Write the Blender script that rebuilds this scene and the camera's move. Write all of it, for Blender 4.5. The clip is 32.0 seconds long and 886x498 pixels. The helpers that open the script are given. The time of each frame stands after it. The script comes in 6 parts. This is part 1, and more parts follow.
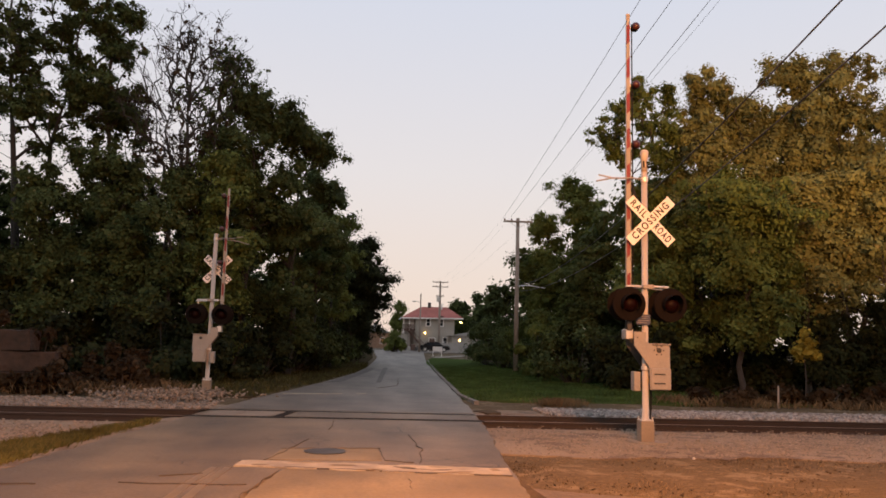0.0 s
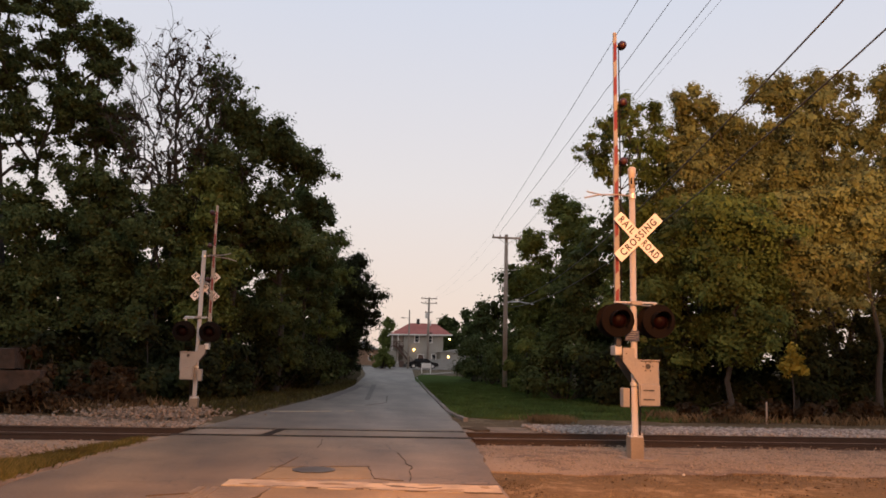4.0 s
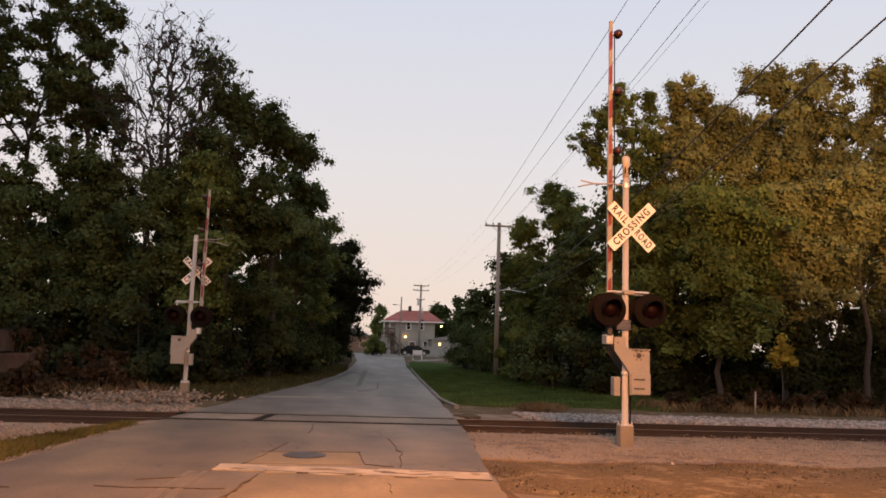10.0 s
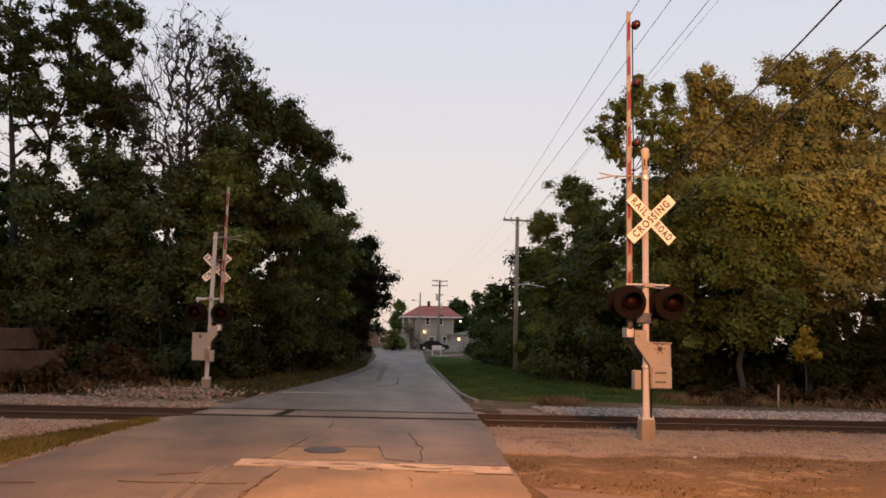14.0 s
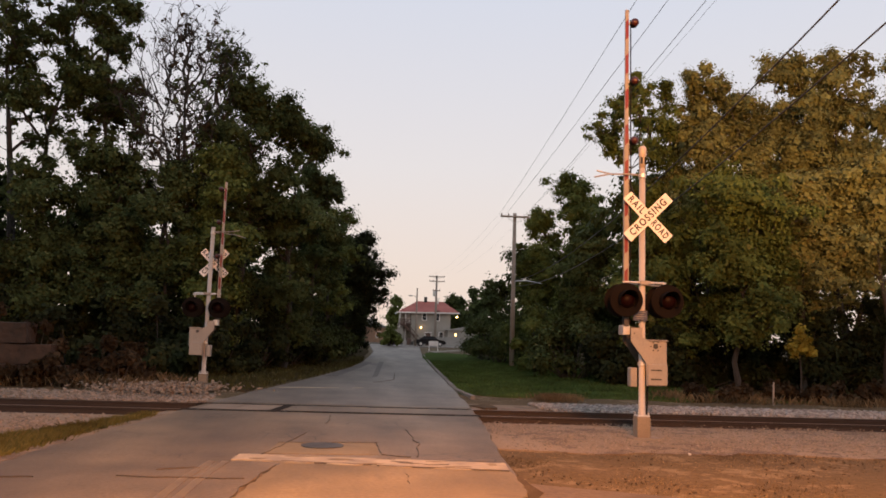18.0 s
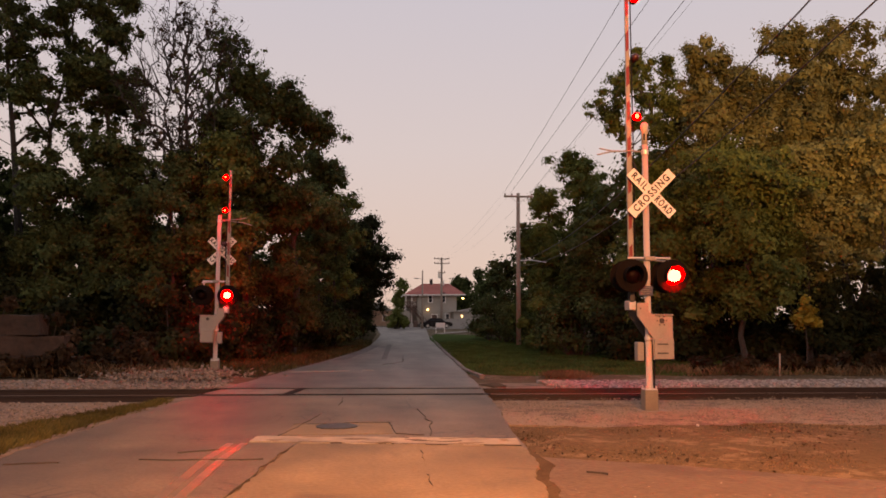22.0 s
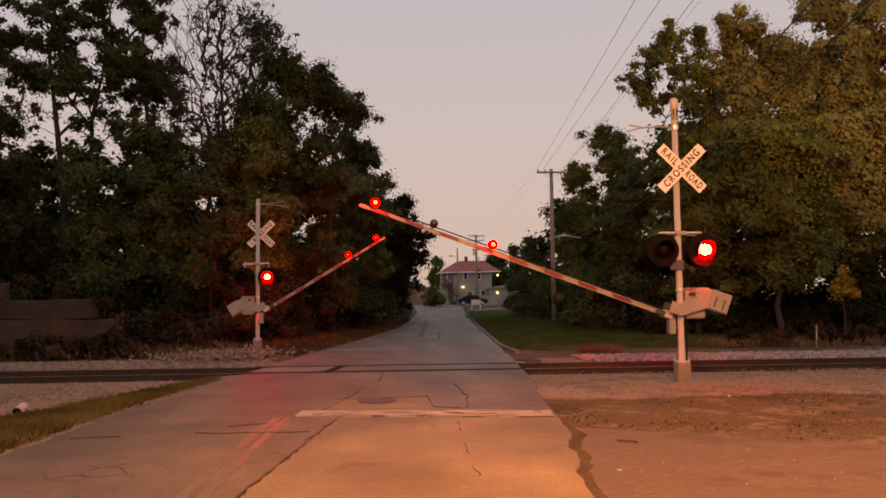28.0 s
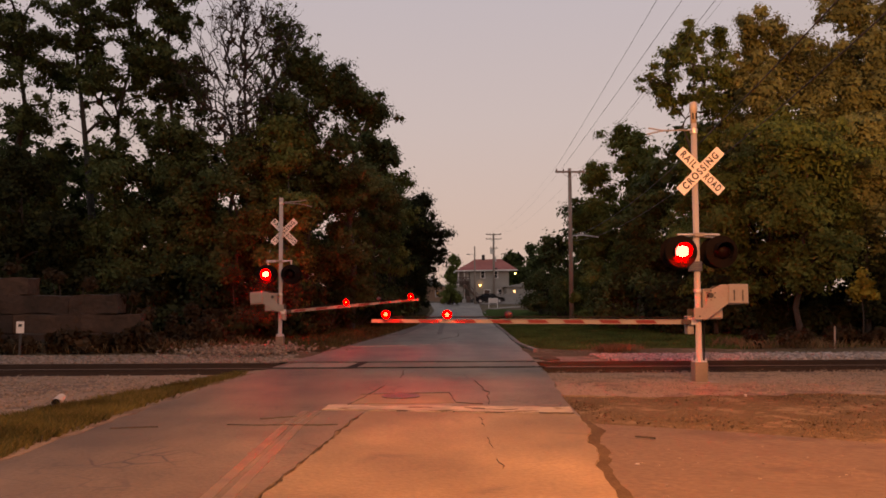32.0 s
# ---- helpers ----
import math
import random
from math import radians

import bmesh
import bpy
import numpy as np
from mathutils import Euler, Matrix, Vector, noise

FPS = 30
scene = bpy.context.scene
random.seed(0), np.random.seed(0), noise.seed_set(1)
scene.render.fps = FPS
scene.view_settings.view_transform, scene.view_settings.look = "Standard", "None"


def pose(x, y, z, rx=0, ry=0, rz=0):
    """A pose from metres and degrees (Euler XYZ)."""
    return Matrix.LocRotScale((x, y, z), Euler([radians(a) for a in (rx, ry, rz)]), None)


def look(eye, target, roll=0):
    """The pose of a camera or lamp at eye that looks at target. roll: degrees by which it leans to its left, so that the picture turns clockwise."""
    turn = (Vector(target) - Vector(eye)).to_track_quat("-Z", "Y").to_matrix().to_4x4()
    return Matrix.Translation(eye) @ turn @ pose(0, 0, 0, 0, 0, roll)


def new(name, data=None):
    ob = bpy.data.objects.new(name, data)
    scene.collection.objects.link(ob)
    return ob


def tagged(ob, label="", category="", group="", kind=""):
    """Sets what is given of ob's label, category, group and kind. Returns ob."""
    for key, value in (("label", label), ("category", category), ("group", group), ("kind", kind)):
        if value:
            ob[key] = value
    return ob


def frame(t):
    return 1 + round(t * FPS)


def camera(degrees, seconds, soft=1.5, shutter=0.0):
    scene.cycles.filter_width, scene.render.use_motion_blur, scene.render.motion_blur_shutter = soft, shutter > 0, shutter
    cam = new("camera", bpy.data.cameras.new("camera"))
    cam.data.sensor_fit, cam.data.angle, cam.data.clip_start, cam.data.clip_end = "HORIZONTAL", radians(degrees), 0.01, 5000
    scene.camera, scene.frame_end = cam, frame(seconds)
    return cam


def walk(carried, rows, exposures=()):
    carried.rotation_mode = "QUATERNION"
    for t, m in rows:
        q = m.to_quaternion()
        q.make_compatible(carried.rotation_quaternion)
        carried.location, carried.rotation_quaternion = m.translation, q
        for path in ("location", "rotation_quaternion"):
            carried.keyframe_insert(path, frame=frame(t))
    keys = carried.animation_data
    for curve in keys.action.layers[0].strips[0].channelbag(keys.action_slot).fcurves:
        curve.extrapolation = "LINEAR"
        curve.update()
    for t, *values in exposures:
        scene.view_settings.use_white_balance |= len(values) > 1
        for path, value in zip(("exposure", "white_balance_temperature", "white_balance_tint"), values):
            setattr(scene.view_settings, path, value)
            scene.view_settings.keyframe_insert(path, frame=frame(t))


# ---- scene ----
cam = camera(60.2, 32.0, 1.7)

PATH = [
    (0, (0.126, -0.118, 1.56), (0.305, 1.858, 1.809), 1.6),
    (0.5, (0.133, -0.112, 1.564), (0.323, 1.863, 1.818), 1.4),
    (1, (0.126, -0.122, 1.57), (0.318, 1.852, 1.832), 1.4),
    (1.5, (0.121, -0.126, 1.574), (0.309, 1.847, 1.843), 1.3),
    (2, (0.112, -0.137, 1.574), (0.298, 1.835, 1.85), 1.3),
    (2.5, (0.12, -0.1, 1.565), (0.306, 1.871, 1.847), 1.4),
    (3, (0.11, -0.139, 1.575), (0.302, 1.831, 1.861), 1.4),
    (3.5, (0.109, -0.13, 1.569), (0.308, 1.839, 1.858), 1.4),
    (5.5, (0.134, -0.13, 1.565), (0.382, 1.833, 1.862), 1.4),
    (6, (0.115, -0.144, 1.57), (0.381, 1.816, 1.865), 1.4),
    (6.5, (0.13, -0.129, 1.569), (0.409, 1.83, 1.859), 1.1),
    (7, (0.137, -0.122, 1.559), (0.424, 1.837, 1.842), 1.0),
    (7.5, (0.147, -0.116, 1.563), (0.441, 1.844, 1.834), 0.8),
    (8, (0.146, -0.119, 1.564), (0.431, 1.842, 1.833), 0.9),
    (8.5, (0.141, -0.091, 1.565), (0.405, 1.873, 1.834), 1.4),
    (9, (0.12, -0.102, 1.56), (0.367, 1.865, 1.825), 1.9),
    (9.5, (0.125, -0.096, 1.563), (0.361, 1.872, 1.826), 2.0),
    (10, (0.109, -0.107, 1.563), (0.337, 1.863, 1.823), 2.0),
    (10.5, (0.104, -0.106, 1.557), (0.327, 1.865, 1.817), 2.1),
    (11, (0.108, -0.107, 1.558), (0.326, 1.864, 1.818), 2.1),
    (11.5, (0.102, -0.118, 1.559), (0.32, 1.853, 1.821), 2.1),
    (12, (0.106, -0.116, 1.566), (0.321, 1.854, 1.83), 2.0),
    (12.5, (0.115, -0.11, 1.564), (0.327, 1.86, 1.831), 1.8),
    (13, (0.108, -0.096, 1.563), (0.313, 1.876, 1.829), 1.7),
    (13.5, (0.107, -0.077, 1.555), (0.302, 1.897, 1.814), 1.6),
    (14, (0.112, -0.078, 1.554), (0.293, 1.898, 1.8), 1.6),
    (14.5, (0.104, -0.092, 1.546), (0.273, 1.887, 1.78), 1.6),
    (16.5, (0.109, -0.121, 1.567), (0.303, 1.855, 1.805), 1.7),
    (17, (0.099, -0.116, 1.558), (0.296, 1.86, 1.801), 1.8),
    (17.5, (0.1, -0.129, 1.567), (0.294, 1.847, 1.807), 1.9),
    (18, (0.1, -0.121, 1.568), (0.289, 1.856, 1.803), 1.9),
    (18.5, (0.1, -0.117, 1.568), (0.282, 1.861, 1.799), 1.9),
    (19, (0.094, -0.117, 1.553), (0.269, 1.863, 1.779), 1.9),
    (19.5, (0.1, -0.111, 1.563), (0.262, 1.87, 1.785), 1.8),
    (20, (0.089, -0.119, 1.555), (0.24, 1.863, 1.773), 1.6),
    (20.5, (0.083, -0.128, 1.555), (0.236, 1.855, 1.766), 1.2),
    (21, (0.095, -0.133, 1.557), (0.251, 1.85, 1.76), 0.8),
    (21.5, (0.08, -0.169, 1.554), (0.248, 1.814, 1.751), 0.5),
    (22, (0.043, -0.27, 1.541), (0.223, 1.713, 1.729), 0.3),
    (22.5, (0.018, -0.4, 1.554), (0.193, 1.585, 1.725), -0.2),
    (23, (0.013, -0.448, 1.561), (0.175, 1.538, 1.731), -0.4),
    (23.5, (0.016, -0.416, 1.559), (0.169, 1.571, 1.728), -0.4),
    (24, (0.017, -0.433, 1.559), (0.161, 1.554, 1.729), -0.3),
    (24.5, (0.003, -0.442, 1.559), (0.142, 1.546, 1.728), -0.3),
    (25, (0.013, -0.43, 1.562), (0.144, 1.559, 1.731), -0.4),
    (25.5, (0.022, -0.435, 1.558), (0.145, 1.554, 1.73), -0.6),
    (27.5, (0.048, -0.57, 1.562), (0.145, 1.422, 1.708), -0.8),
    (28, (0.036, -0.623, 1.549), (0.126, 1.371, 1.678), -0.7),
    (28.5, (0.061, -0.655, 1.56), (0.137, 1.34, 1.671), -0.8),
    (29, (0.034, -0.712, 1.557), (0.101, 1.284, 1.663), -1.0),
    (29.5, (-0.037, -0.826, 1.552), (0.022, 1.17, 1.654), -0.5),
    (30, (-0.08, -0.902, 1.551), (-0.013, 1.095, 1.65), -0.1),
    (30.5, (-0.073, -0.923, 1.559), (-0.001, 1.073, 1.668), -0.1),
    (31, (-0.062, -0.928, 1.573), (0.002, 1.067, 1.689), -0.1),
    (31.5, (-0.075, -0.946, 1.558), (-0.02, 1.05, 1.682), -0.1),
    (32, (-0.07, -0.939, 1.563), (-0.024, 1.057, 1.687), -0.2),
]
walk(cam, [(t, look(eye, target, roll)) for t, eye, target, roll in PATH],
     [(0, 0.4, 6500, 9), (18.9, 0.4, 6500, 9), (19.0, 0.33, 7000, 18), (20.5, 0.1, 7200, 20), (23, 0.03, 7250, 20), (28, -0.13, 7400, 21), (32, -0.18, 7450, 22)])

# ---- world and light ----
world = bpy.data.worlds.new("dusk_sky")
scene.world = world
world.use_nodes = True
wn, wl = world.node_tree.nodes, world.node_tree.links
sky = wn.new("ShaderNodeTexSky")
sky.sky_type, sky.sun_disc = "NISHITA", False
sky.sun_elevation, sky.sun_rotation = radians(4.0), radians(200)
sky.air_density, sky.dust_density, sky.ozone_density = 1.0, 2.5, 1.5
geo_w = wn.new("ShaderNodeTexCoord")
sep_w = wn.new("ShaderNodeSeparateXYZ")
ramp_w = wn.new("ShaderNodeValToRGB")
ramp_w.color_ramp.elements[0].position, ramp_w.color_ramp.elements[0].color = 0.0, (0.90, 0.70, 0.58, 1)
ramp_w.color_ramp.elements[1].position, ramp_w.color_ramp.elements[1].color = 0.55, (0.62, 0.68, 0.83, 1)
mid_w = ramp_w.color_ramp.elements.new(0.22)
mid_w.color = (0.80, 0.74, 0.74, 1)
mix_w = wn.new("ShaderNodeMix")
mix_w.data_type = "RGBA"
mix_w.inputs[0].default_value = 0.88
gain_w = wn.new("ShaderNodeVectorMath")
gain_w.operation = "SCALE"
gain_w.inputs["Scale"].default_value = 10.0
wl.new(geo_w.outputs["Generated"], sep_w.inputs[0])
wl.new(sep_w.outputs["Z"], ramp_w.inputs[0])
wl.new(ramp_w.outputs[0], gain_w.inputs[0])
wl.new(sky.outputs[0], mix_w.inputs["A"])
wl.new(gain_w.outputs[0], mix_w.inputs["B"])
wl.new(mix_w.outputs["Result"], wn["Background"].inputs[0])
wn["Background"].inputs[1].default_value = 0.085

sun = new("sun", bpy.data.lights.new("sun", "SUN"))
sun.data.energy, sun.data.angle, sun.data.color = 0.2, radians(25), (1.0, 0.86, 0.76)
sun.matrix_world = look((-20, -40, 30), (0, 20, 0))

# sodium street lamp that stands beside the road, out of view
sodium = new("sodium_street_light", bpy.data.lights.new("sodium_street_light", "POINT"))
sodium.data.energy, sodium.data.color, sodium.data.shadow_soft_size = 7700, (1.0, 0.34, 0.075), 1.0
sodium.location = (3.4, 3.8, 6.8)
# unseen fill spot added behind the camera, its beam warming the eastern wood
wood_fill = new("wood_fill_spot", bpy.data.lights.new("wood_fill_spot", "SPOT"))
wood_fill.data.spot_size, wood_fill.data.spot_blend = radians(38), 0.8
wood_fill.data.energy, wood_fill.data.color, wood_fill.data.shadow_soft_size = 60000, (1.0, 0.5, 0.19), 1.5
wood_fill.matrix_world = look((9.0, -4.0, 8.0), (20.0, 33, 14.0))


# ---- materials ----
def surf(name, c1, c2, fine=40.0, coarse=2.0, rough=0.8, bump=0.3, metal=0.0, c3=None, spread=0.5, jitter=0.0, spec=0.5, stretch=None, cracks=None, blotch=None, islands=0.0):
    """Two colours mixed by fine grain, a third laid over it in coarse stains, and fine relief."""
    m = bpy.data.materials.new(name)
    m.use_nodes = True
    n, l = m.node_tree.nodes, m.node_tree.links
    b = n["Principled BSDF"]
    b.inputs["Roughness"].default_value, b.inputs["Metallic"].default_value = rough, metal
    b.inputs["Specular IOR Level"].default_value = spec
    co = n.new("ShaderNodeTexCoord")
    n1, n2 = n.new("ShaderNodeTexNoise"), n.new("ShaderNodeTexNoise")
    n1.inputs["Scale"].default_value, n1.inputs["Detail"].default_value = fine, 6
    n2.inputs["Scale"].default_value, n2.inputs["Detail"].default_value = coarse, 5
    for t in (n1, n2):
        l.new(co.outputs["Object"], t.inputs["Vector"])
    if stretch:
        mp = n.new("ShaderNodeMapping")
        mp.inputs["Scale"].default_value = stretch
        l.new(co.outputs["Object"], mp.inputs["Vector"])
        l.new(mp.outputs[0], n2.inputs["Vector"])
    r1, r2 = n.new("ShaderNodeMapRange"), n.new("ShaderNodeMapRange")
    for r, t, w in ((r1, n1, 0.22), (r2, n2, 0.5 - 0.4 * spread)):
        r.inputs["From Min"].default_value, r.inputs["From Max"].default_value = 0.5 - w, 0.5 + w
        l.new(t.outputs["Fac"], r.inputs["Value"])
    m1, m2 = n.new("ShaderNodeMix"), n.new("ShaderNodeMix")
    m1.data_type = m2.data_type = "RGBA"
    m1.inputs["A"].default_value, m1.inputs["B"].default_value = (*c1, 1), (*c2, 1)
    c3 = c3 or tuple(0.6 * (a + b2) / 2 for a, b2 in zip(c1, c2))
    m2.inputs["B"].default_value = (*c3, 1)
    l.new(r1.outputs[0], m1.inputs["Factor"])
    l.new(m1.outputs["Result"], m2.inputs["A"])
    sc = n.new("ShaderNodeMath")
    sc.operation, sc.inputs[1].default_value = "MULTIPLY", 0.75
    l.new(r2.outputs[0], sc.inputs[0])
    l.new(sc.outputs[0], m2.inputs["Factor"])
    out = m2.outputs["Result"]
    if blotch:
        # ragged patches of another colour, with specks of it between them
        colour, scale, share = blotch
        n5, n6 = n.new("ShaderNodeTexNoise"), n.new("ShaderNodeTexNoise")
        n5.inputs["Scale"].default_value, n5.inputs["Detail"].default_value, n5.inputs["Roughness"].default_value = scale, 10, 0.68
        n6.inputs["Scale"].default_value, n6.inputs["Detail"].default_value = scale * 0.25, 4
        sum_, r5, m5 = n.new("ShaderNodeMath"), n.new("ShaderNodeMapRange"), n.new("ShaderNodeMix")
        for t in (n5, n6):
            l.new(co.outputs["Object"], t.inputs["Vector"])
        l.new(n5.outputs["Fac"], sum_.inputs[0])
        l.new(n6.outputs["Fac"], sum_.inputs[1])
        r5.inputs["From Min"].default_value, r5.inputs["From Max"].default_value = 1.0 - share, 1.12 - share
        l.new(sum_.outputs[0], r5.inputs["Value"])
        m5.data_type = "RGBA"
        m5.inputs["B"].default_value = (*colour, 1)
        l.new(r5.outputs[0], m5.inputs["Factor"])
        l.new(out, m5.inputs["A"])
        out = m5.outputs["Result"]
    if cracks:
        # fine crazing in patches, and wide blotches of wear
        vo, n3, n4 = n.new("ShaderNodeTexVoronoi"), n.new("ShaderNodeTexNoise"), n.new("ShaderNodeTexNoise")
        vo.feature = "DISTANCE_TO_EDGE"
        vo.inputs["Scale"].default_value = cracks
        n3.inputs["Scale"].default_value, n4.inputs["Scale"].default_value, n4.inputs["Detail"].default_value = 0.55, 0.9, 7
        warp = n.new("ShaderNodeVectorMath")
        warp.operation = "MULTIPLY_ADD"
        warp.inputs[1].default_value = (0.3, 0.3, 0.3)
        l.new(n4.outputs["Color"], warp.inputs[0])
        l.new(co.outputs["Object"], warp.inputs[2])
        l.new(warp.outputs[0], vo.inputs["Vector"])
        for t in (n3, n4):
            l.new(co.outputs["Object"], t.inputs["Vector"])
        line_, where, both_ = n.new("ShaderNodeMapRange"), n.new("ShaderNodeMapRange"), n.new("ShaderNodeMath")
        line_.inputs["From Min"].default_value, line_.inputs["From Max"].default_value = 0.05, 0.015
        where.inputs["From Min"].default_value, where.inputs["From Max"].default_value = 0.54, 0.66
        both_.operation = "MULTIPLY"
        l.new(vo.outputs["Distance"], line_.inputs["Value"])
        l.new(n3.outputs["Fac"], where.inputs["Value"])
        l.new(line_.outputs[0], both_.inputs[0])
        l.new(where.outputs[0], both_.inputs[1])
        m3, m4, wear = n.new("ShaderNodeMix"), n.new("ShaderNodeHueSaturation"), n.new("ShaderNodeMapRange")
        m3.data_type = "RGBA"
        m3.inputs["B"].default_value = (*(0.75 * v for v in c3), 1)
        l.new(both_.outputs[0], m3.inputs["Factor"])
        wear.inputs["From Min"].default_value, wear.inputs["From Max"].default_value = 0.3, 0.7
        wear.inputs["To Min"].default_value, wear.inputs["To Max"].default_value = 0.72, 1.28
        l.new(n4.outputs["Fac"], wear.inputs["Value"])
        l.new(wear.outputs[0], m4.inputs["Value"])
        l.new(out, m4.inputs["Color"])
        l.new(m4.outputs[0], m3.inputs["A"])
        out = m3.outputs["Result"]
    if jitter or islands:
        # each piece takes its own tone
        info, hsv, mr = n.new("ShaderNodeNewGeometry" if islands else "ShaderNodeObjectInfo"), n.new("ShaderNodeHueSaturation"), n.new("ShaderNodeMapRange")
        mr.inputs["To Min"].default_value, mr.inputs["To Max"].default_value = 1 - (jitter or islands), 1 + (jitter or islands)
        l.new(info.outputs["Random Per Island" if islands else "Random"], mr.inputs["Value"])
        l.new(mr.outputs[0], hsv.inputs["Value"])
        l.new(out, hsv.inputs["Color"])
        out = hsv.outputs[0]
    l.new(out, b.inputs["Base Color"])
    rr = n.new("ShaderNodeMapRange")
    rr.inputs["To Min"].default_value, rr.inputs["To Max"].default_value = max(0.02, rough - 0.12), min(1, rough + 0.1)
    l.new(n2.outputs["Fac"], rr.inputs["Value"])
    l.new(rr.outputs[0], b.inputs["Roughness"])
    if bump:
        bp = n.new("ShaderNodeBump")
        bp.inputs["Strength"].default_value, bp.inputs["Distance"].default_value = bump, 0.4 / fine
        l.new(n1.outputs["Fac"], bp.inputs["Height"])
        l.new(bp.outputs[0], b.inputs["Normal"])
    return m


def leaf_mat(name, dark, light, warm):
    """Leaf surface with light through it; each leaf takes its own tone."""
    m = bpy.data.materials.new(name)
    m.use_nodes = True
    n, l = m.node_tree.nodes, m.node_tree.links
    b = n["Principled BSDF"]
    b.inputs["Roughness"].default_value = 0.8
    b.inputs["Specular IOR Level"].default_value = 0.08
    isl = n.new("ShaderNodeNewGeometry")
    r = n.new("ShaderNodeValToRGB")
    r.color_ramp.elements[0].color, r.color_ramp.elements[1].color = (*dark, 1), (*light, 1)
    e = r.color_ramp.elements.new(0.93)
    e.color = (*light, 1)
    r.color_ramp.elements[2].position = 1.0
    r.color_ramp.elements[2].color = (*warm, 1)
    l.new(isl.outputs["Random Per Island"], r.inputs[0])
    co, nz = n.new("ShaderNodeTexCoord"), n.new("ShaderNodeTexNoise")
    nz.inputs["Scale"].default_value = 0.75
    l.new(co.outputs["Object"], nz.inputs["Vector"])
    hs, mr = n.new("ShaderNodeHueSaturation"), n.new("ShaderNodeMapRange")
    mr.inputs["From Min"].default_value, mr.inputs["From Max"].default_value = 0.3, 0.7
    mr.inputs["To Min"].default_value, mr.inputs["To Max"].default_value = 0.5, 1.5
    l.new(nz.outputs["Fac"], mr.inputs["Value"])
    l.new(mr.outputs[0], hs.inputs["Value"])
    l.new(r.outputs[0], hs.inputs["Color"])
    l.new(hs.outputs[0], b.inputs["Base Color"])
    tr, add = n.new("ShaderNodeBsdfTranslucent"), n.new("ShaderNodeMixShader")
    add.inputs[0].default_value = 0.3
    l.new(hs.outputs[0], tr.inputs["Color"])
    l.new(b.outputs[0], add.inputs[1])
    l.new(tr.outputs[0], add.inputs[2])
    l.new(add.outputs[0], n["Material Output"].inputs["Surface"])
    return m


def glow(name, colour, strength):
    m = bpy.data.materials.new(name)
    m.use_nodes = True
    b = m.node_tree.nodes["Principled BSDF"]
    b.inputs["Base Color"].default_value = (*colour, 1)
    b.inputs["Emission Color"].default_value = (*colour, 1)
    b.inputs["Emission Strength"].default_value = strength
    return m


ASPHALT = surf("worn_asphalt", (0.09, 0.072, 0.051), (0.168, 0.136, 0.098), 22, 0.8, 0.6, 0.4, c3=(0.05, 0.04, 0.029), spread=0.75, stretch=(1.0, 0.16, 1.0), cracks=1.6)
ASPHALT_OLD = surf("patched_asphalt", (0.075, 0.064, 0.055), (0.12, 0.102, 0.088), 40, 0.8, 0.8, 0.35)
# near-side copy of the asphalt, its tan deepened to imitate orange lamplight
ASPHALT_TAN = surf("tan_worn_asphalt_lamp_tint", (0.096, 0.069, 0.037), (0.18, 0.134, 0.075), 22, 0.6, 0.62, 0.4, c3=(0.046, 0.032, 0.018), spread=0.85, stretch=(1.0, 0.35, 1.0), cracks=2.6)
PANEL = surf("pale_crossing_panel", (0.15, 0.115, 0.075), (0.23, 0.182, 0.125), 20, 1.2, 0.75, 0.3, c3=(0.10, 0.078, 0.058), spread=0.7)
CONCRETE_ROAD = surf("road_concrete", (0.145, 0.102, 0.045), (0.225, 0.163, 0.076), 20, 0.9, 0.7, 0.35, c3=(0.10, 0.068, 0.031), spread=0.75, stretch=(1.0, 0.3, 1.0), cracks=0.6)
APRON = surf("tan_gravelly_pavement", (0.06, 0.039, 0.021), (0.125, 0.085, 0.047), 16, 0.9, 0.85, 0.5, c3=(0.07, 0.052, 0.036), spread=0.7, blotch=((0.06, 0.04, 0.024), 1.6, -0.08))
PAINT_WORN = surf("worn_white_road_paint", (0.29, 0.235, 0.155), (0.39, 0.32, 0.215), 30, 2.5, 0.7, 0.3, c3=(0.15, 0.12, 0.09), spread=0.85)
PAINT_YELLOW = surf("worn_yellow_road_paint", (0.155, 0.12, 0.08), (0.205, 0.16, 0.10), 60, 3.0, 0.34, 0.15, c3=(0.115, 0.095, 0.075), spread=0.75)
CRACK = surf("crack_dirt", (0.05, 0.038, 0.028), (0.1, 0.077, 0.056), 50, 3, 0.95, 0.4)
EARTH = surf("dry_earth", (0.06, 0.042, 0.025), (0.12, 0.088, 0.052), 14, 0.5, 0.95, 0.6, c3=(0.085, 0.064, 0.036), spec=0.05, blotch=((0.15, 0.115, 0.072), 5.0, -0.05))
GRAVEL_FINE = surf("pale_fine_gravel", (0.135, 0.10, 0.064), (0.23, 0.178, 0.12), 22, 0.6, 0.95, 0.7, c3=(0.125, 0.088, 0.056), spread=0.85, blotch=((0.085, 0.058, 0.036), 2.6, -0.02))
LAWN = surf("mown_lawn_ground", (0.034, 0.056, 0.016), (0.06, 0.092, 0.026), 30, 0.6, 0.95, 0.7, c3=(0.05, 0.055, 0.024), spec=0.0)
FOREST_FLOOR = surf("forest_floor", (0.04, 0.032, 0.02), (0.075, 0.058, 0.033), 14, 0.5, 0.95, 0.7, spec=0.0)
STONE_BALLAST = surf("ballast_stone", (0.11, 0.09, 0.071), (0.205, 0.172, 0.14), 20, 2.0, 0.9, 0.4, c3=(0.2, 0.16, 0.122), islands=0.4)
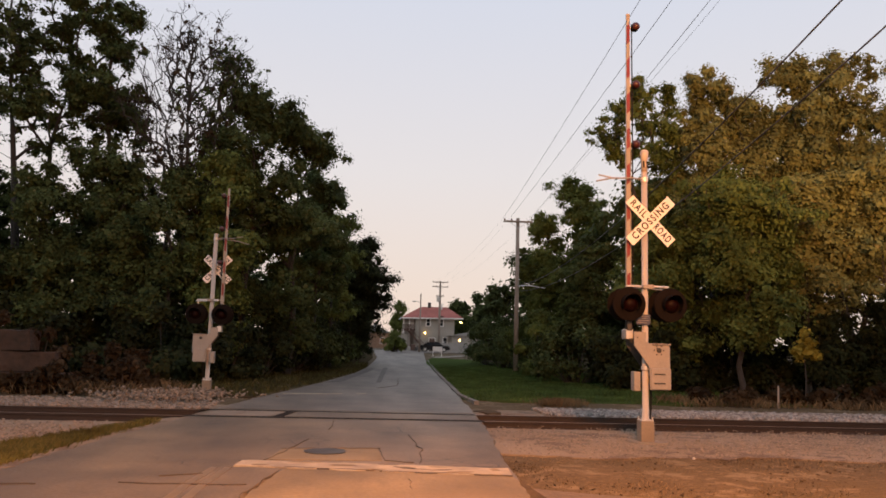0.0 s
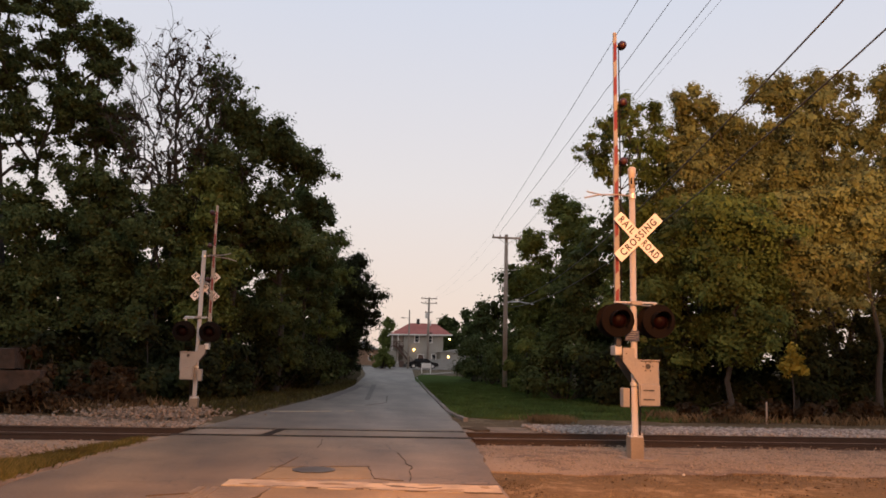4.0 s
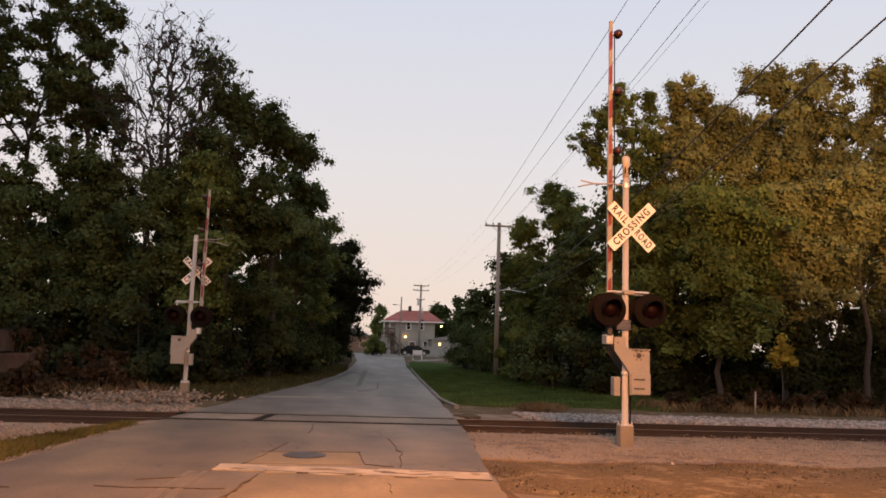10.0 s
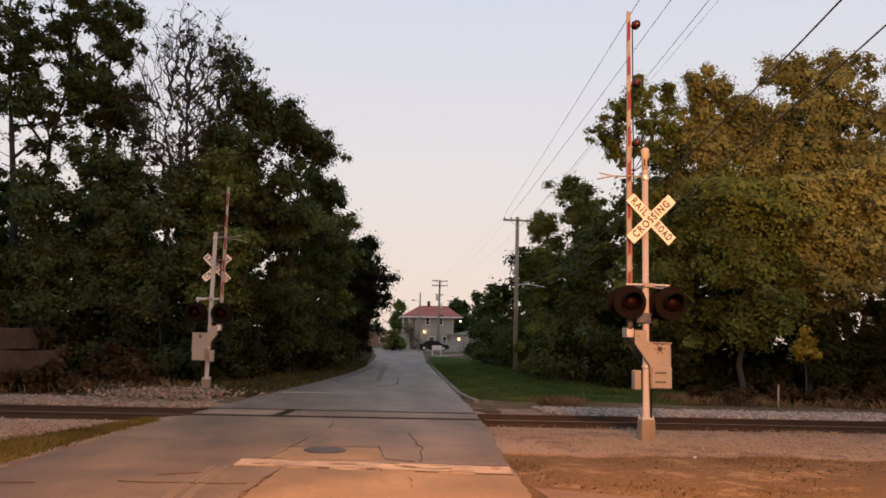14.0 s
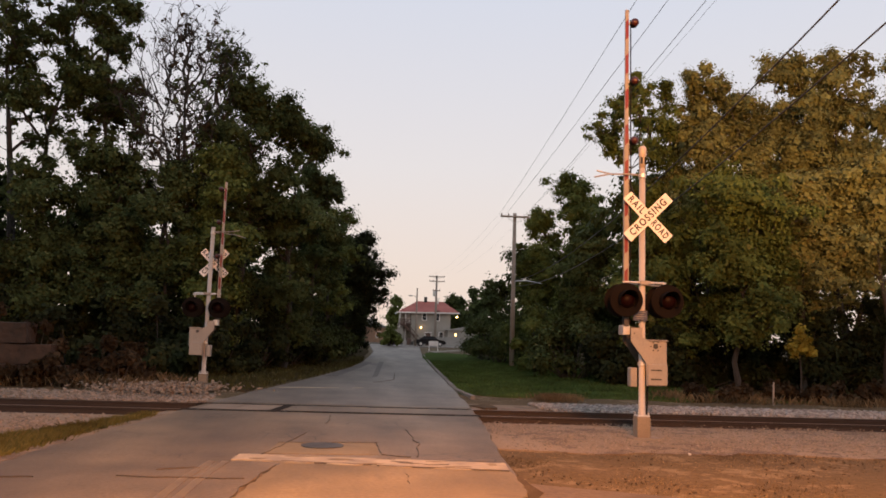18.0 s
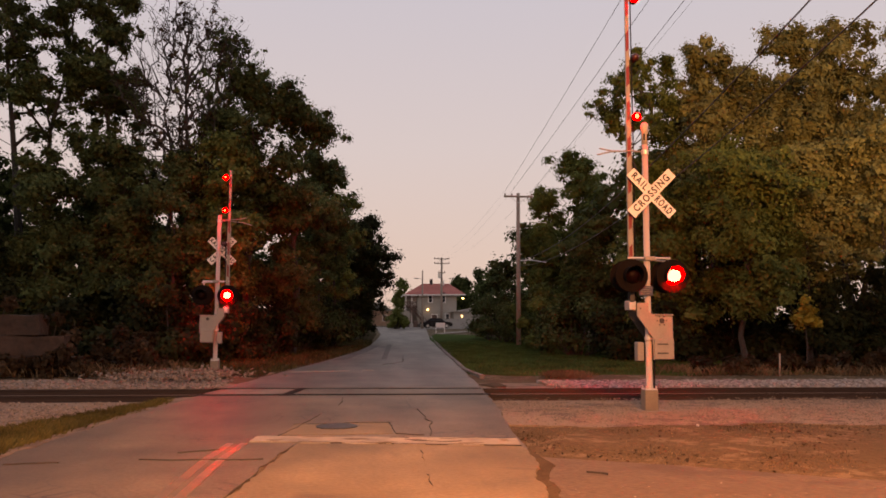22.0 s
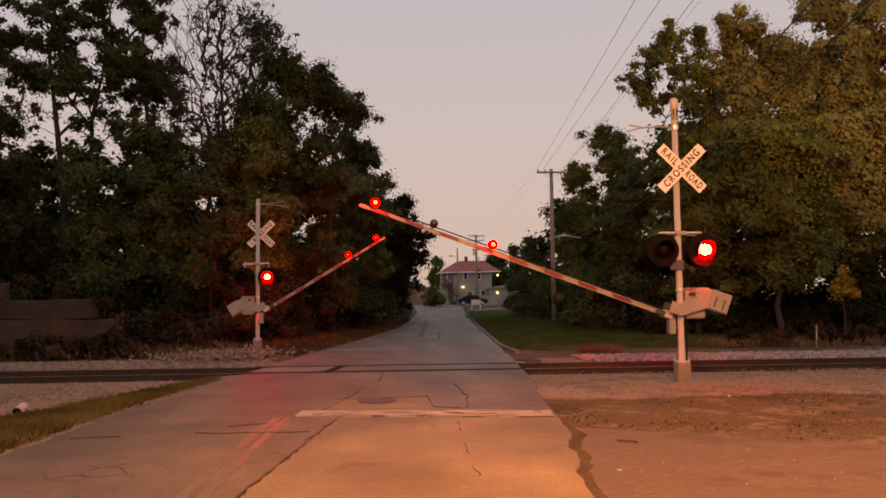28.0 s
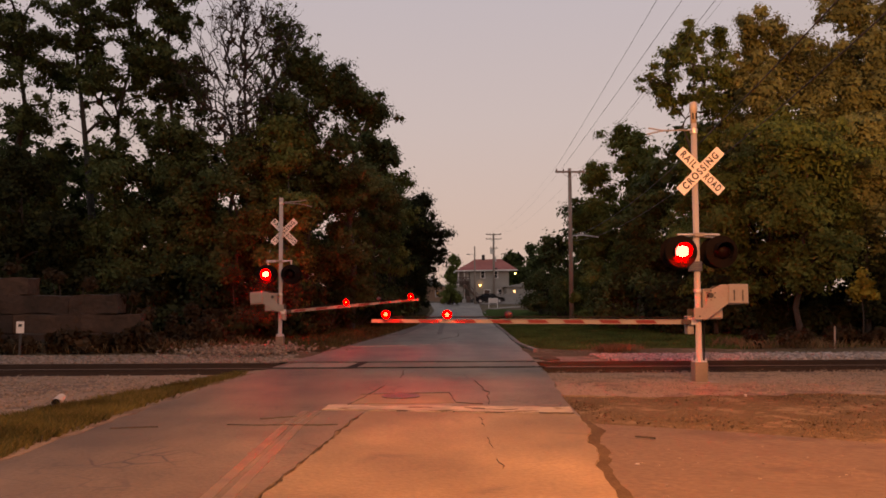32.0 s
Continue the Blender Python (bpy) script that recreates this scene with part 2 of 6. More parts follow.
STONE_GREY = surf("grey_ballast_stone", (0.16, 0.15, 0.138), (0.34, 0.325, 0.305), 20, 2.0, 0.9, 0.4, c3=(0.14, 0.12, 0.1), islands=0.55)
BALLAST_DARK = surf("oily_dark_ballast", (0.03, 0.022, 0.017), (0.07, 0.054, 0.043), 24, 2.0, 0.9, 0.5)
EDGE_SOIL = surf("crumbled_edge_soil", (0.06, 0.043, 0.027), (0.105, 0.076, 0.046), 30, 1.6, 0.95, 0.6, c3=(0.045, 0.033, 0.022), spread=0.85, spec=0.05)
FLANGE_DIRT = surf("flangeway_dirt", (0.012, 0.009, 0.007), (0.028, 0.022, 0.017), 30, 2, 0.95, 0.4, spec=0.1)
RAIL_STEEL = surf("rusty_rail_steel", (0.022, 0.014, 0.01), (0.045, 0.028, 0.02), 60, 3, 0.65, 0.3, metal=0.35)
RAIL_HEAD = surf("polished_rail_head", (0.08, 0.065, 0.052), (0.13, 0.108, 0.09), 80, 4, 0.4, 0.05, metal=0.4)
TIE_WOOD = surf("creosoted_tie_wood", (0.025, 0.019, 0.015), (0.05, 0.039, 0.03), 40, 3, 0.9, 0.5, jitter=0.3)
GALV = surf("galvanised_steel", (0.50, 0.50, 0.49), (0.6, 0.6, 0.58), 50, 3, 0.42, 0.1, metal=0.55, c3=(0.4, 0.38, 0.35))
MAST_PAINT = surf("weathered_white_mast_paint", (0.275, 0.258, 0.234), (0.345, 0.325, 0.297), 40, 2.0, 0.45, 0.12, c3=(0.36, 0.32, 0.27))
BOX_PAINT = surf("weathered_grey_box_paint", (0.165, 0.155, 0.14), (0.215, 0.203, 0.186), 30, 3.0, 0.5, 0.15, c3=(0.25, 0.22, 0.185), spread=0.7)
CAST_DARK = surf("dark_cast_iron", (0.035, 0.033, 0.03), (0.06, 0.055, 0.05), 60, 4, 0.6, 0.2, metal=0.3)
COVER_IRON = surf("worn_cover_iron", (0.04, 0.034, 0.027), (0.07, 0.06, 0.048), 50, 4, 0.5, 0.2, metal=0.3, spec=0.4)
BLACK_PAINT = surf("matt_black_paint", (0.006, 0.005, 0.0045), (0.011, 0.009, 0.008), 60, 4, 0.6, 0.1, spec=0.15)
DISC_PAINT = surf("faded_black_disc_paint", (0.006, 0.0045, 0.004), (0.01, 0.0075, 0.0065), 40, 4, 0.8, 0.1, spec=0.04)
SIGN_WHITE = surf("reflective_white_sheeting", (0.62, 0.60, 0.57), (0.7, 0.68, 0.65), 80, 3, 0.4, 0.04, c3=(0.5, 0.46, 0.42))
SIGN_BLACK = surf("black_lettering", (0.02, 0.018, 0.018), (0.03, 0.028, 0.026), 80, 3, 0.5, 0.03)
STRIPE_RED = surf("red_gate_sheeting", (0.12, 0.011, 0.009), (0.16, 0.015, 0.012), 80, 3, 0.35, 0.04, c3=(0.13, 0.02, 0.016))
STRIPE_WHITE = surf("white_gate_sheeting", (0.165, 0.152, 0.13), (0.215, 0.2, 0.172), 80, 3, 0.35, 0.04, c3=(0.28, 0.25, 0.21))
FOOTING = surf("mast_footing_concrete", (0.17, 0.14, 0.105), (0.23, 0.19, 0.145), 40, 2.5, 0.85, 0.35, c3=(0.11, 0.085, 0.06))
KERB_STONE = surf("dirty_kerb_concrete", (0.12, 0.105, 0.088), (0.2, 0.175, 0.15), 20, 1.5, 0.9, 0.5, c3=(0.08, 0.066, 0.05), spread=0.7, jitter=0.2)
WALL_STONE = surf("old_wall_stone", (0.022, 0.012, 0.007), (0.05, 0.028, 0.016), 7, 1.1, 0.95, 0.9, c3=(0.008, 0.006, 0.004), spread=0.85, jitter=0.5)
POLE_WOOD = surf("weathered_pole_wood", (0.22, 0.18, 0.15), (0.32, 0.27, 0.22), 25, 1.5, 0.85, 0.35)
WIRE = surf("black_cable", (0.02, 0.02, 0.02), (0.035, 0.033, 0.032), 40, 3, 0.6, 0)
INSULATOR = surf("glazed_insulator", (0.12, 0.08, 0.06), (0.18, 0.12, 0.09), 30, 3, 0.25, 0)
BARK = surf("tree_bark", (0.02, 0.0165, 0.0135), (0.046, 0.038, 0.031), 18, 1.5, 0.95, 0.8)
LEAF_DEEP = leaf_mat("leaf_deep_green", (0.034, 0.046, 0.016), (0.074, 0.094, 0.033), (0.11, 0.108, 0.042))
# darker leaf copy with the undergrowth's shade put into its colour
LEAF_SHADE = leaf_mat("leaf_shade_in_colour", (0.013, 0.016, 0.007), (0.028, 0.034, 0.012), (0.05, 0.045, 0.019))
LEAF_MID = leaf_mat("leaf_mid_green", (0.068, 0.084, 0.022), (0.108, 0.13, 0.034), (0.135, 0.13, 0.04))
# olive leaves warmed and lightened, standing in for orange glare over these trees
LEAF_WARM = leaf_mat("leaf_olive_glare_tint", (0.115, 0.112, 0.04), (0.165, 0.16, 0.06), (0.2, 0.165, 0.07))
LEAF_BROWN = leaf_mat("dead_brown_leaves", (0.022, 0.015, 0.008), (0.046, 0.032, 0.018), (0.07, 0.05, 0.028))
LEAF_YELLOW = leaf_mat("leaf_yellow", (0.18, 0.15, 0.025), (0.33, 0.27, 0.045), (0.3, 0.24, 0.05))
GRASS_DRY = leaf_mat("grass_green_and_dry", (0.062, 0.06, 0.019), (0.125, 0.112, 0.037), (0.19, 0.145, 0.06))
# verge grass, darkened in colour for the shade of the trees
GRASS_SHADE = leaf_mat("grass_verge_painted_shade", (0.035, 0.036, 0.012), (0.075, 0.07, 0.025), (0.12, 0.1, 0.045))
GRASS_LAWN = leaf_mat("grass_lawn", (0.034, 0.058, 0.015), (0.064, 0.102, 0.026), (0.1, 0.1, 0.038))
GRASS_STRAW = leaf_mat("grass_straw", (0.085, 0.062, 0.034), (0.145, 0.108, 0.06), (0.2, 0.15, 0.09))
STRAW_PALE = leaf_mat("pale_straw", (0.16, 0.115, 0.062), (0.26, 0.19, 0.105), (0.34, 0.25, 0.15))
SIDING = surf("pale_house_siding", (0.27, 0.25, 0.22), (0.33, 0.31, 0.27), 10, 0.5, 0.8, 0.1)
PORCH_WOOD = surf("brown_porch_wood", (0.07, 0.042, 0.032), (0.12, 0.07, 0.052), 15, 1, 0.8, 0.2)
FENCE_GREY = surf("grey_fence_boards", (0.25, 0.24, 0.22), (0.33, 0.32, 0.30), 12, 1, 0.8, 0.2)
TRIM = surf("white_trim_paint", (0.7, 0.68, 0.64), (0.78, 0.76, 0.72), 20, 1, 0.6, 0.05)
ROOF_RED = surf("red_shingles", (0.25, 0.07, 0.05), (0.33, 0.10, 0.075), 12, 0.7, 0.85, 0.3, jitter=0.2)
BRICK_PALE = surf("pale_orange_brick", (0.33, 0.2, 0.13), (0.42, 0.27, 0.18), 20, 1.5, 0.9, 0.3)
GLASS_DARK = surf("dark_window_glass", (0.02, 0.022, 0.026), (0.03, 0.033, 0.038), 4, 0.5, 0.06, 0)
CAR_PAINT = surf("black_car_paint", (0.012, 0.012, 0.014), (0.018, 0.018, 0.02), 20, 1, 0.18, 0)
CAR_PALE = surf("silver_car_paint", (0.45, 0.45, 0.46), (0.5, 0.5, 0.51), 20, 1, 0.25, 0, metal=0.4)
RUBBER = surf("tyre_rubber", (0.02, 0.02, 0.02), (0.03, 0.03, 0.03), 30, 2, 0.85, 0.1)
PIPE_WHITE = surf("white_plastic_pipe", (0.36, 0.34, 0.3), (0.44, 0.42, 0.38), 20, 3, 0.5, 0.05)
LAMP_ON = glow("lit_red_signal_lens", (1.0, 0.075, 0.05), 16.0)
LAMP_RIM = glow("lit_red_lens_rim", (1.0, 0.0003, 0.00015), 2600.0)
LAMP_RIM_BACK = glow("lit_red_rear_lens_rim", (1.0, 0.0001, 0.00005), 4500.0)
LAMP_ON_SMALL = glow("lit_red_gate_lens", (1.0, 0.04, 0.02), 18.0)
LAMP_RIM_SMALL = glow("lit_red_gate_lens_rim", (1.0, 0.0004, 0.0002), 800.0)
LAMP_OFF_ARM = surf("dark_red_gate_lens", (0.03, 0.005, 0.004), (0.045, 0.008, 0.006), 60, 4, 0.4, 0.1)
LAMP_OFF = surf("dark_red_lens", (0.006, 0.0015, 0.0015), (0.01, 0.0025, 0.002), 60, 4, 0.5, 0.1, spec=0.06)
HEADLIGHT = glow("lit_headlight", (1.0, 0.9, 0.75), 30.0)
TAIL_LIGHT = glow("lit_tail_light", (1.0, 0.05, 0.03), 6.0)
PORCH_GLOW = glow("warm_porch_bulb", (1.0, 0.55, 0.16), 14.0)
WINDOW_GLOW = glow("warm_lit_window", (1.0, 0.62, 0.25), 3.0)


# ---- mesh helpers ----
def mesh_of(name, bm, mats, smooth=False):
    me = bpy.data.meshes.new(name)
    bm.normal_update()
    bm.to_mesh(me)
    bm.free()
    for m in mats if isinstance(mats, (list, tuple)) else [mats]:
        me.materials.append(m)
    if smooth:
        me.shade_smooth()
    return me


def part(name, bm, mats, parent, label="", smooth=False):
    ob = new(name, mesh_of(name, bm, mats, smooth))
    ob.parent = parent
    return tagged(ob, label)


def empty(name, m, label, category, group="", kind=""):
    ob = new(name)
    ob.matrix_world = m
    return tagged(ob, label, category, group, kind)


def box(x0, x1, y0, y1, z0, z1, bevel=0.0, bm=None, seg=1):
    bm = bm or bmesh.new()
    made = bmesh.ops.create_cube(bm, size=1, matrix=Matrix.Translation(((x0 + x1) / 2, (y0 + y1) / 2, (z0 + z1) / 2))
                                 @ Matrix.Diagonal((x1 - x0, y1 - y0, z1 - z0, 1)))
    if bevel:
        edges = {e for v in made["verts"] for e in v.link_edges}
        bmesh.ops.bevel(bm, geom=list(edges), offset=bevel, segments=seg, affect="EDGES", profile=0.6)
    return bm


def tube(points, radii, n=10, bm=None, caps=True):
    """A round tube through points with a radius at each."""
    bm = bm or bmesh.new()
    pts = [Vector(p) for p in points]
    rings = []
    for i, p in enumerate(pts):
        d = (pts[min(i + 1, len(pts) - 1)] - pts[max(i - 1, 0)]).normalized()
        side = d.cross(Vector((0, 0, 1)) if abs(d.z) < 0.9 else Vector((1, 0, 0))).normalized()
        up = side.cross(d)
        r = float(radii[i]) if isinstance(radii, (list, tuple)) else radii
        rings.append([bm.verts.new(p + r * (math.cos(a) * side + math.sin(a) * up)) for a in (2 * math.pi * k / n for k in range(n))])
    for a, b in zip(rings, rings[1:]):
        for k in range(n):
            bm.faces.new((a[k], b[k], b[(k + 1) % n], a[(k + 1) % n]))
    if caps:
        bm.faces.new(rings[0])
        bm.faces.new(rings[-1][::-1])
    return bm


def prism(outline, y0, y1, bm=None):
    """An outline in x and z, pulled from y0 to y1."""
    bm = bm or bmesh.new()
    a = [bm.verts.new((x, y0, z)) for x, z in outline]
    b = [bm.verts.new((x, y1, z)) for x, z in outline]
    bm.faces.new(a)
    bm.faces.new(b[::-1])
    for i in range(len(a)):
        j = (i + 1) % len(a)
        bm.faces.new((a[j], a[i], b[i], b[j]))
    bmesh.ops.recalc_face_normals(bm, faces=bm.faces)
    return bm


def slab(outline, z0, z1):
    """An outline in x and y, pulled from z0 up to z1."""
    bm = bmesh.new()
    a = [bm.verts.new((x, y, z0 + lift(x, y))) for x, y in outline]
    b = [bm.verts.new((x, y, z1 + lift(x, y))) for x, y in outline]
    bm.faces.new(a[::-1])
    bm.faces.new(b)
    for i in range(len(a)):
        j = (i + 1) % len(a)
        bm.faces.new((a[i], a[j], b[j], b[i]))
    bmesh.ops.recalc_face_normals(bm, faces=bm.faces)
    return bm


def quick(name, verts, quads, mats, tri=False):
    """A mesh from arrays of corners and of faces."""
    me = bpy.data.meshes.new(name)
    verts, quads = np.asarray(verts, np.float32), np.asarray(quads, np.int32)
    k = quads.shape[1]
    me.vertices.add(len(verts))
    me.vertices.foreach_set("co", verts.ravel())
    me.loops.add(quads.size)
    me.loops.foreach_set("vertex_index", quads.ravel())
    me.polygons.add(len(quads))
    me.polygons.foreach_set("loop_start", np.arange(0, quads.size, k, dtype=np.int32))
    me.polygons.foreach_set("loop_total", np.full(len(quads), k, np.int32))
    for m in mats if isinstance(mats, (list, tuple)) else [mats]:
        me.materials.append(m)
    me.update(calc_edges=True)
    return me


def lift(x, y):
    """Height of the ground: level at the crossing, rising towards the far houses."""
    s = min(max((y - 60) / 60, 0), 1)
    return 0.55 * s * s * (3 - 2 * s)


def text_part(name, body, size, m, mat, parent, width=None):
    """Letters as a thin mesh lying in the x-z plane of their parent."""
    cu = bpy.data.curves.new(name, "FONT")
    cu.offset, cu.space_character = 0.005, 1.3
    cu.body, cu.size, cu.align_x, cu.align_y, cu.extrude = body, size, "CENTER", "CENTER", 0.002
    ob = bpy.data.objects.new(name, cu)
    me = bpy.data.meshes.new_from_object(ob)
    bpy.data.objects.remove(ob)
    xs = [v.co.x for v in me.vertices]
    k = (width / (max(xs) - min(xs))) if width else 1
    me.transform(m @ Matrix.Diagonal((k, 1, 1, 1)))
    me.materials.append(mat)
    o = new(name, me)
    o.parent = parent
    return o


# ---- ground ----
def side(table, y):
    """The value at y on a table of (y, value)."""
    return float(np.interp(y, [a for a, _ in table], [b for _, b in table]))


ROAD_LEFT = [(-14, -4.3), (6.7, -4.25), (10.7, -4.15), (13.8, -3.85), (15.9, -3.5), (21, -2.95), (30.6, -1.6), (40, -0.6), (49, -0.05), (80, 0.9), (118, 0.5)]
ROAD_RIGHT = [(-14, 1.3), (5, 1.45), (6.8, 1.66), (8.9, 1.9), (16.4, 2.52), (27, 3.05), (47, 4.0), (70, 5.2), (103, 7.2), (118, 8.6)]
RAIL_Y = (16.05, 17.485)

xs = np.concatenate([-np.geomspace(1600, 40, 14), np.linspace(-36, 36, 73), np.geomspace(40, 1600, 14)])
ys = np.concatenate([-np.geomspace(1600, 24, 12), np.linspace(-20, 150, 86), np.geomspace(160, 3000, 14)])
rng = np.random.default_rng(5)
gv = [(x, y, lift(x, y) - 0.07 - 0.2 * (13.5 < y < 21.5) + (0.02 * rng.standard_normal() if abs(x) < 40 and abs(y) < 150 else 0)) for y in ys for x in xs]
nx = len(xs)
gq = [(j * nx + i, j * nx + i + 1, (j + 1) * nx + i + 1, (j + 1) * nx + i) for j in range(len(ys) - 1) for i in range(nx - 1)]
ground = new("ground", quick("ground", gv, gq, EARTH))
tagged(ground, "dry earth ground with sparse grass", "ground", kind="structure")


def strip(name, left, right, y0, y1, step, z0, z1, mats, label, category, rough_edge=0.0):
    """A band of ground between two edge tables, with a top and a skirt."""
    bm = bmesh.new()
    n = max(2, int((y1 - y0) / step))
    r = random.Random(name)
    rows = []
    for k in range(n + 1):
        y = y0 + (y1 - y0) * k / n
        a, b = side(left, y) + r.uniform(-1, 1) * rough_edge, side(right, y) + r.uniform(-1, 1) * rough_edge
        h = lift(0, y)
        rows.append([bm.verts.new(p) for p in ((a - 0.05, y, z0 + h), (a, y, z1 + h), (b, y, z1 + h), (b + 0.05, y, z0 + h))])
    for p, q in zip(rows, rows[1:]):
        for i in range(3):
            bm.faces.new((p[i], p[i + 1], q[i + 1], q[i]))
    ob = new(name, mesh_of(name, bm, mats))
    return tagged(ob, label, category, kind="structure")


road = strip("road", ROAD_LEFT, ROAD_RIGHT, 18.05, 118, 0.5, -0.08, 0.0, ASPHALT, "worn grey asphalt road with cracks and patches", "road", 0.04)
strip("road_crossing", ROAD_LEFT, ROAD_RIGHT, 10.05, 18.05, 0.5, -0.08, 0.0, ASPHALT_TAN, "tan worn asphalt road before and across the track, warmed for lamplight", "road", 0.04)
for x0, x1 in ((-3.3, -2.62), (-2.6, -1.86), (-1.5, -0.75), (-0.73, 0.05)):
    tagged(new("crossing_panel", mesh_of("crossing_panel", slab([(x0, 16.19), (x1, 16.19), (x1 + 0.14, 17.36), (x0 + 0.14, 17.36)], -0.03, 0.005), PANEL if x0 < -1.8 else ASPHALT_TAN)), "pale worn crossing panel between the rails", "crossing panel", kind="structure")
strip("road_near_lane", ROAD_LEFT, [(-14, -1.64), (4, -1.5), (5.2, -1.4), (9.6, -0.93), (12, -0.8)], -14, 10.05, 0.5, -0.08, -0.001, ASPHALT_TAN, "worn asphalt lane beside a concrete lane", "road", 0.02)
slab_edge = [(-14, 1.3), (2, 1.25), (5.05, 1.42), (6.2, 1.5), (6.8, 1.66), (7.4, 1.68), (8.1, 1.86), (8.9, 1.9), (10, 1.95)]
concrete_lane = strip("concrete_lane", [(-14, -1.6), (4, -1.46), (5.2, -1.36), (9.6, -0.89), (12, -0.76)], slab_edge, -14, 9.6, 0.13, -0.09, 0.004, CONCRETE_ROAD, "tan concrete lane slab with a ragged edge", "road", 0.022)
strip("road_edge_gravel", [(y, x - 0.2) for y, x in ROAD_LEFT], [(y, x + 0.12) for y, x in ROAD_LEFT], 3.0, 15.6, 0.3, -0.08, 0.004, GRAVEL_FINE, "pale gravelly edge of the worn road", "road edge", 0.07)
bar_bed = new("stop_line_bed", mesh_of("stop_line_bed", slab([(-1.0, 9.3), (1.95, 9.1), (2.0, 10.1), (-1.5, 10.1)], -0.08, -0.006), ASPHALT_OLD))
tagged(bar_bed, "dark worn asphalt strip under the stop line", "road", kind="structure")
apron = new("pavement_apron", mesh_of("pavement_apron", slab([(1.15, -14), (1.28, 5), (1.55, 6.8), (1.84, 8.7), (3.5, 7.98), (4.85, 7.22), (9, 5.6), (16, 4.0), (16, -14)], -0.1, -0.02), APRON))
tagged(apron, "tan gravelly side pavement beside the road", "pavement", kind="structure")

# gravel, earth and lawn zones round the track
gravel_r = new("gravel_shoulder", mesh_of("gravel_shoulder", slab([(x, 11.45 + 0.45 * noise.noise((x * 0.7, 2.0, 0)) + 0.16 * noise.noise((x * 3.1, 5.0, 0))) for x in [2.0 + 0.2 * k for k in range(61)] + [18, 26, 40]] + [(40, 15.0), (9, 15.1), (2.25, 15.2)], -0.12, -0.05), GRAVEL_FINE))
tagged(gravel_r, "pale fine gravel beside the track", "gravel", kind="structure")
gravel_l = new("gravel_shoulder_west", mesh_of("gravel_shoulder_west", slab([(-4.1, 13.9), (-5.0, 10.6), (-5.2, 8.3), (-6, 4), (-40, 4), (-40, 15.0), (-12, 15.0), (-3.7, 15.2)], -0.12, -0.05), GRAVEL_FINE))
tagged(gravel_l, "pale gravel and ballast beside the track", "gravel", kind="structure")
for nm, x0, x1 in (("track_bed_east", 2.2, 60), ("track_bed_west", -60, -2.6)):
    bm = bmesh.new()
    prof = [(14.9, -0.06), (15.35, -0.15), (15.8, -0.19), (17.7, -0.19), (18.15, -0.12), (18.7, -0.06), (19.6, -0.06), (20.6, -0.06), (21.6, -0.08)]
    rows = [[bm.verts.new((x0 + (x1 - x0) * k / 40, y + 0.06 * noise.noise((k * 0.7, y, 0)), min(z + 0.025 * noise.noise((k * 1.3, y * 2, 3)), -0.03 if -5 < x0 + (x1 - x0) * k / 40 < 4 else 1))) for y, z in prof] for k in range(41)]
    for p, q in zip(rows, rows[1:]):
        for i in range(len(prof) - 1):
            f = bm.faces.new((p[i], q[i], q[i + 1], p[i + 1]))
            f.material_index = 1 if 1 <= i <= 3 else 2 if i >= 6 or (i >= 4 and p[0].co.x > 12) else 0
    tagged(new(nm, mesh_of(nm, bm, [GRAVEL_FINE, BALLAST_DARK, EARTH])), "ballast bed under the railway track", "ballast", kind="structure")
lawn = new("lawn", mesh_of("lawn", slab([(2.95, 23.0), (5.0, 22.5), (9, 22.6), (14, 23.2), (14, 40), (12, 60), (11.5, 78), (7.0, 84), (5.0, 70), (3.95, 47), (3.25, 30)], -0.12, -0.03), LAWN))
tagged(lawn, "green mown lawn beside the road", "grass", kind="structure")
verge_l = new("verge_west", mesh_of("verge_west", slab([(-3.2, 22.0), (-7.5, 23.5), (-7.5, 30), (-4.5, 45), (-3.5, 80), (-1.5, 95), (0.3, 95), (0.4, 80), (-0.5, 49), (-2.0, 30.6)], -0.12, -0.035), FOREST_FLOOR))
tagged(verge_l, "rough grass verge under the trees", "grass", kind="structure")
wood_l = new("forest_floor_west", mesh_of("forest_floor_west", slab([(-7.4, 23.4), (-40, 23.0), (-60, 90), (-3.5, 90), (-3.6, 80), (-4.6, 45), (-7.4, 30)], -0.14, -0.05), FOREST_FLOOR))
tagged(wood_l, "dark leaf-littered forest floor", "ground", kind="structure")
wood_r = new("forest_floor_east", mesh_of("forest_floor_east", slab([(14, 22.2), (45, 22.5), (60, 90), (12, 90), (11.6, 78), (12, 60), (13.9, 40)], -0.14, -0.05), FOREST_FLOOR))
tagged(wood_r, "dark leaf-littered forest floor", "ground", kind="structure")
street = new("cross_street", mesh_of("cross_street", slab([(-40, 112), (-2, 112), (8, 103), (11, 106), (40, 108), (40, 120), (-40, 121)], -0.06, 0.012), ASPHALT))
tagged(street, "grey asphalt cross street before the house", "road", kind="structure")
back_street = new("back_street", mesh_of("back_street", slab([(-60, 139), (60, 139), (60, 146), (-60, 146)], -0.06, 0.012), ASPHALT))
tagged(back_street, "grey asphalt street behind the house", "road", kind="structure")


def flat(name, outline, z, mat, parent, label=""):
    """A thin sheet on the road."""
    return part(name, slab(outline, z - 0.02, z), mat, parent, label)


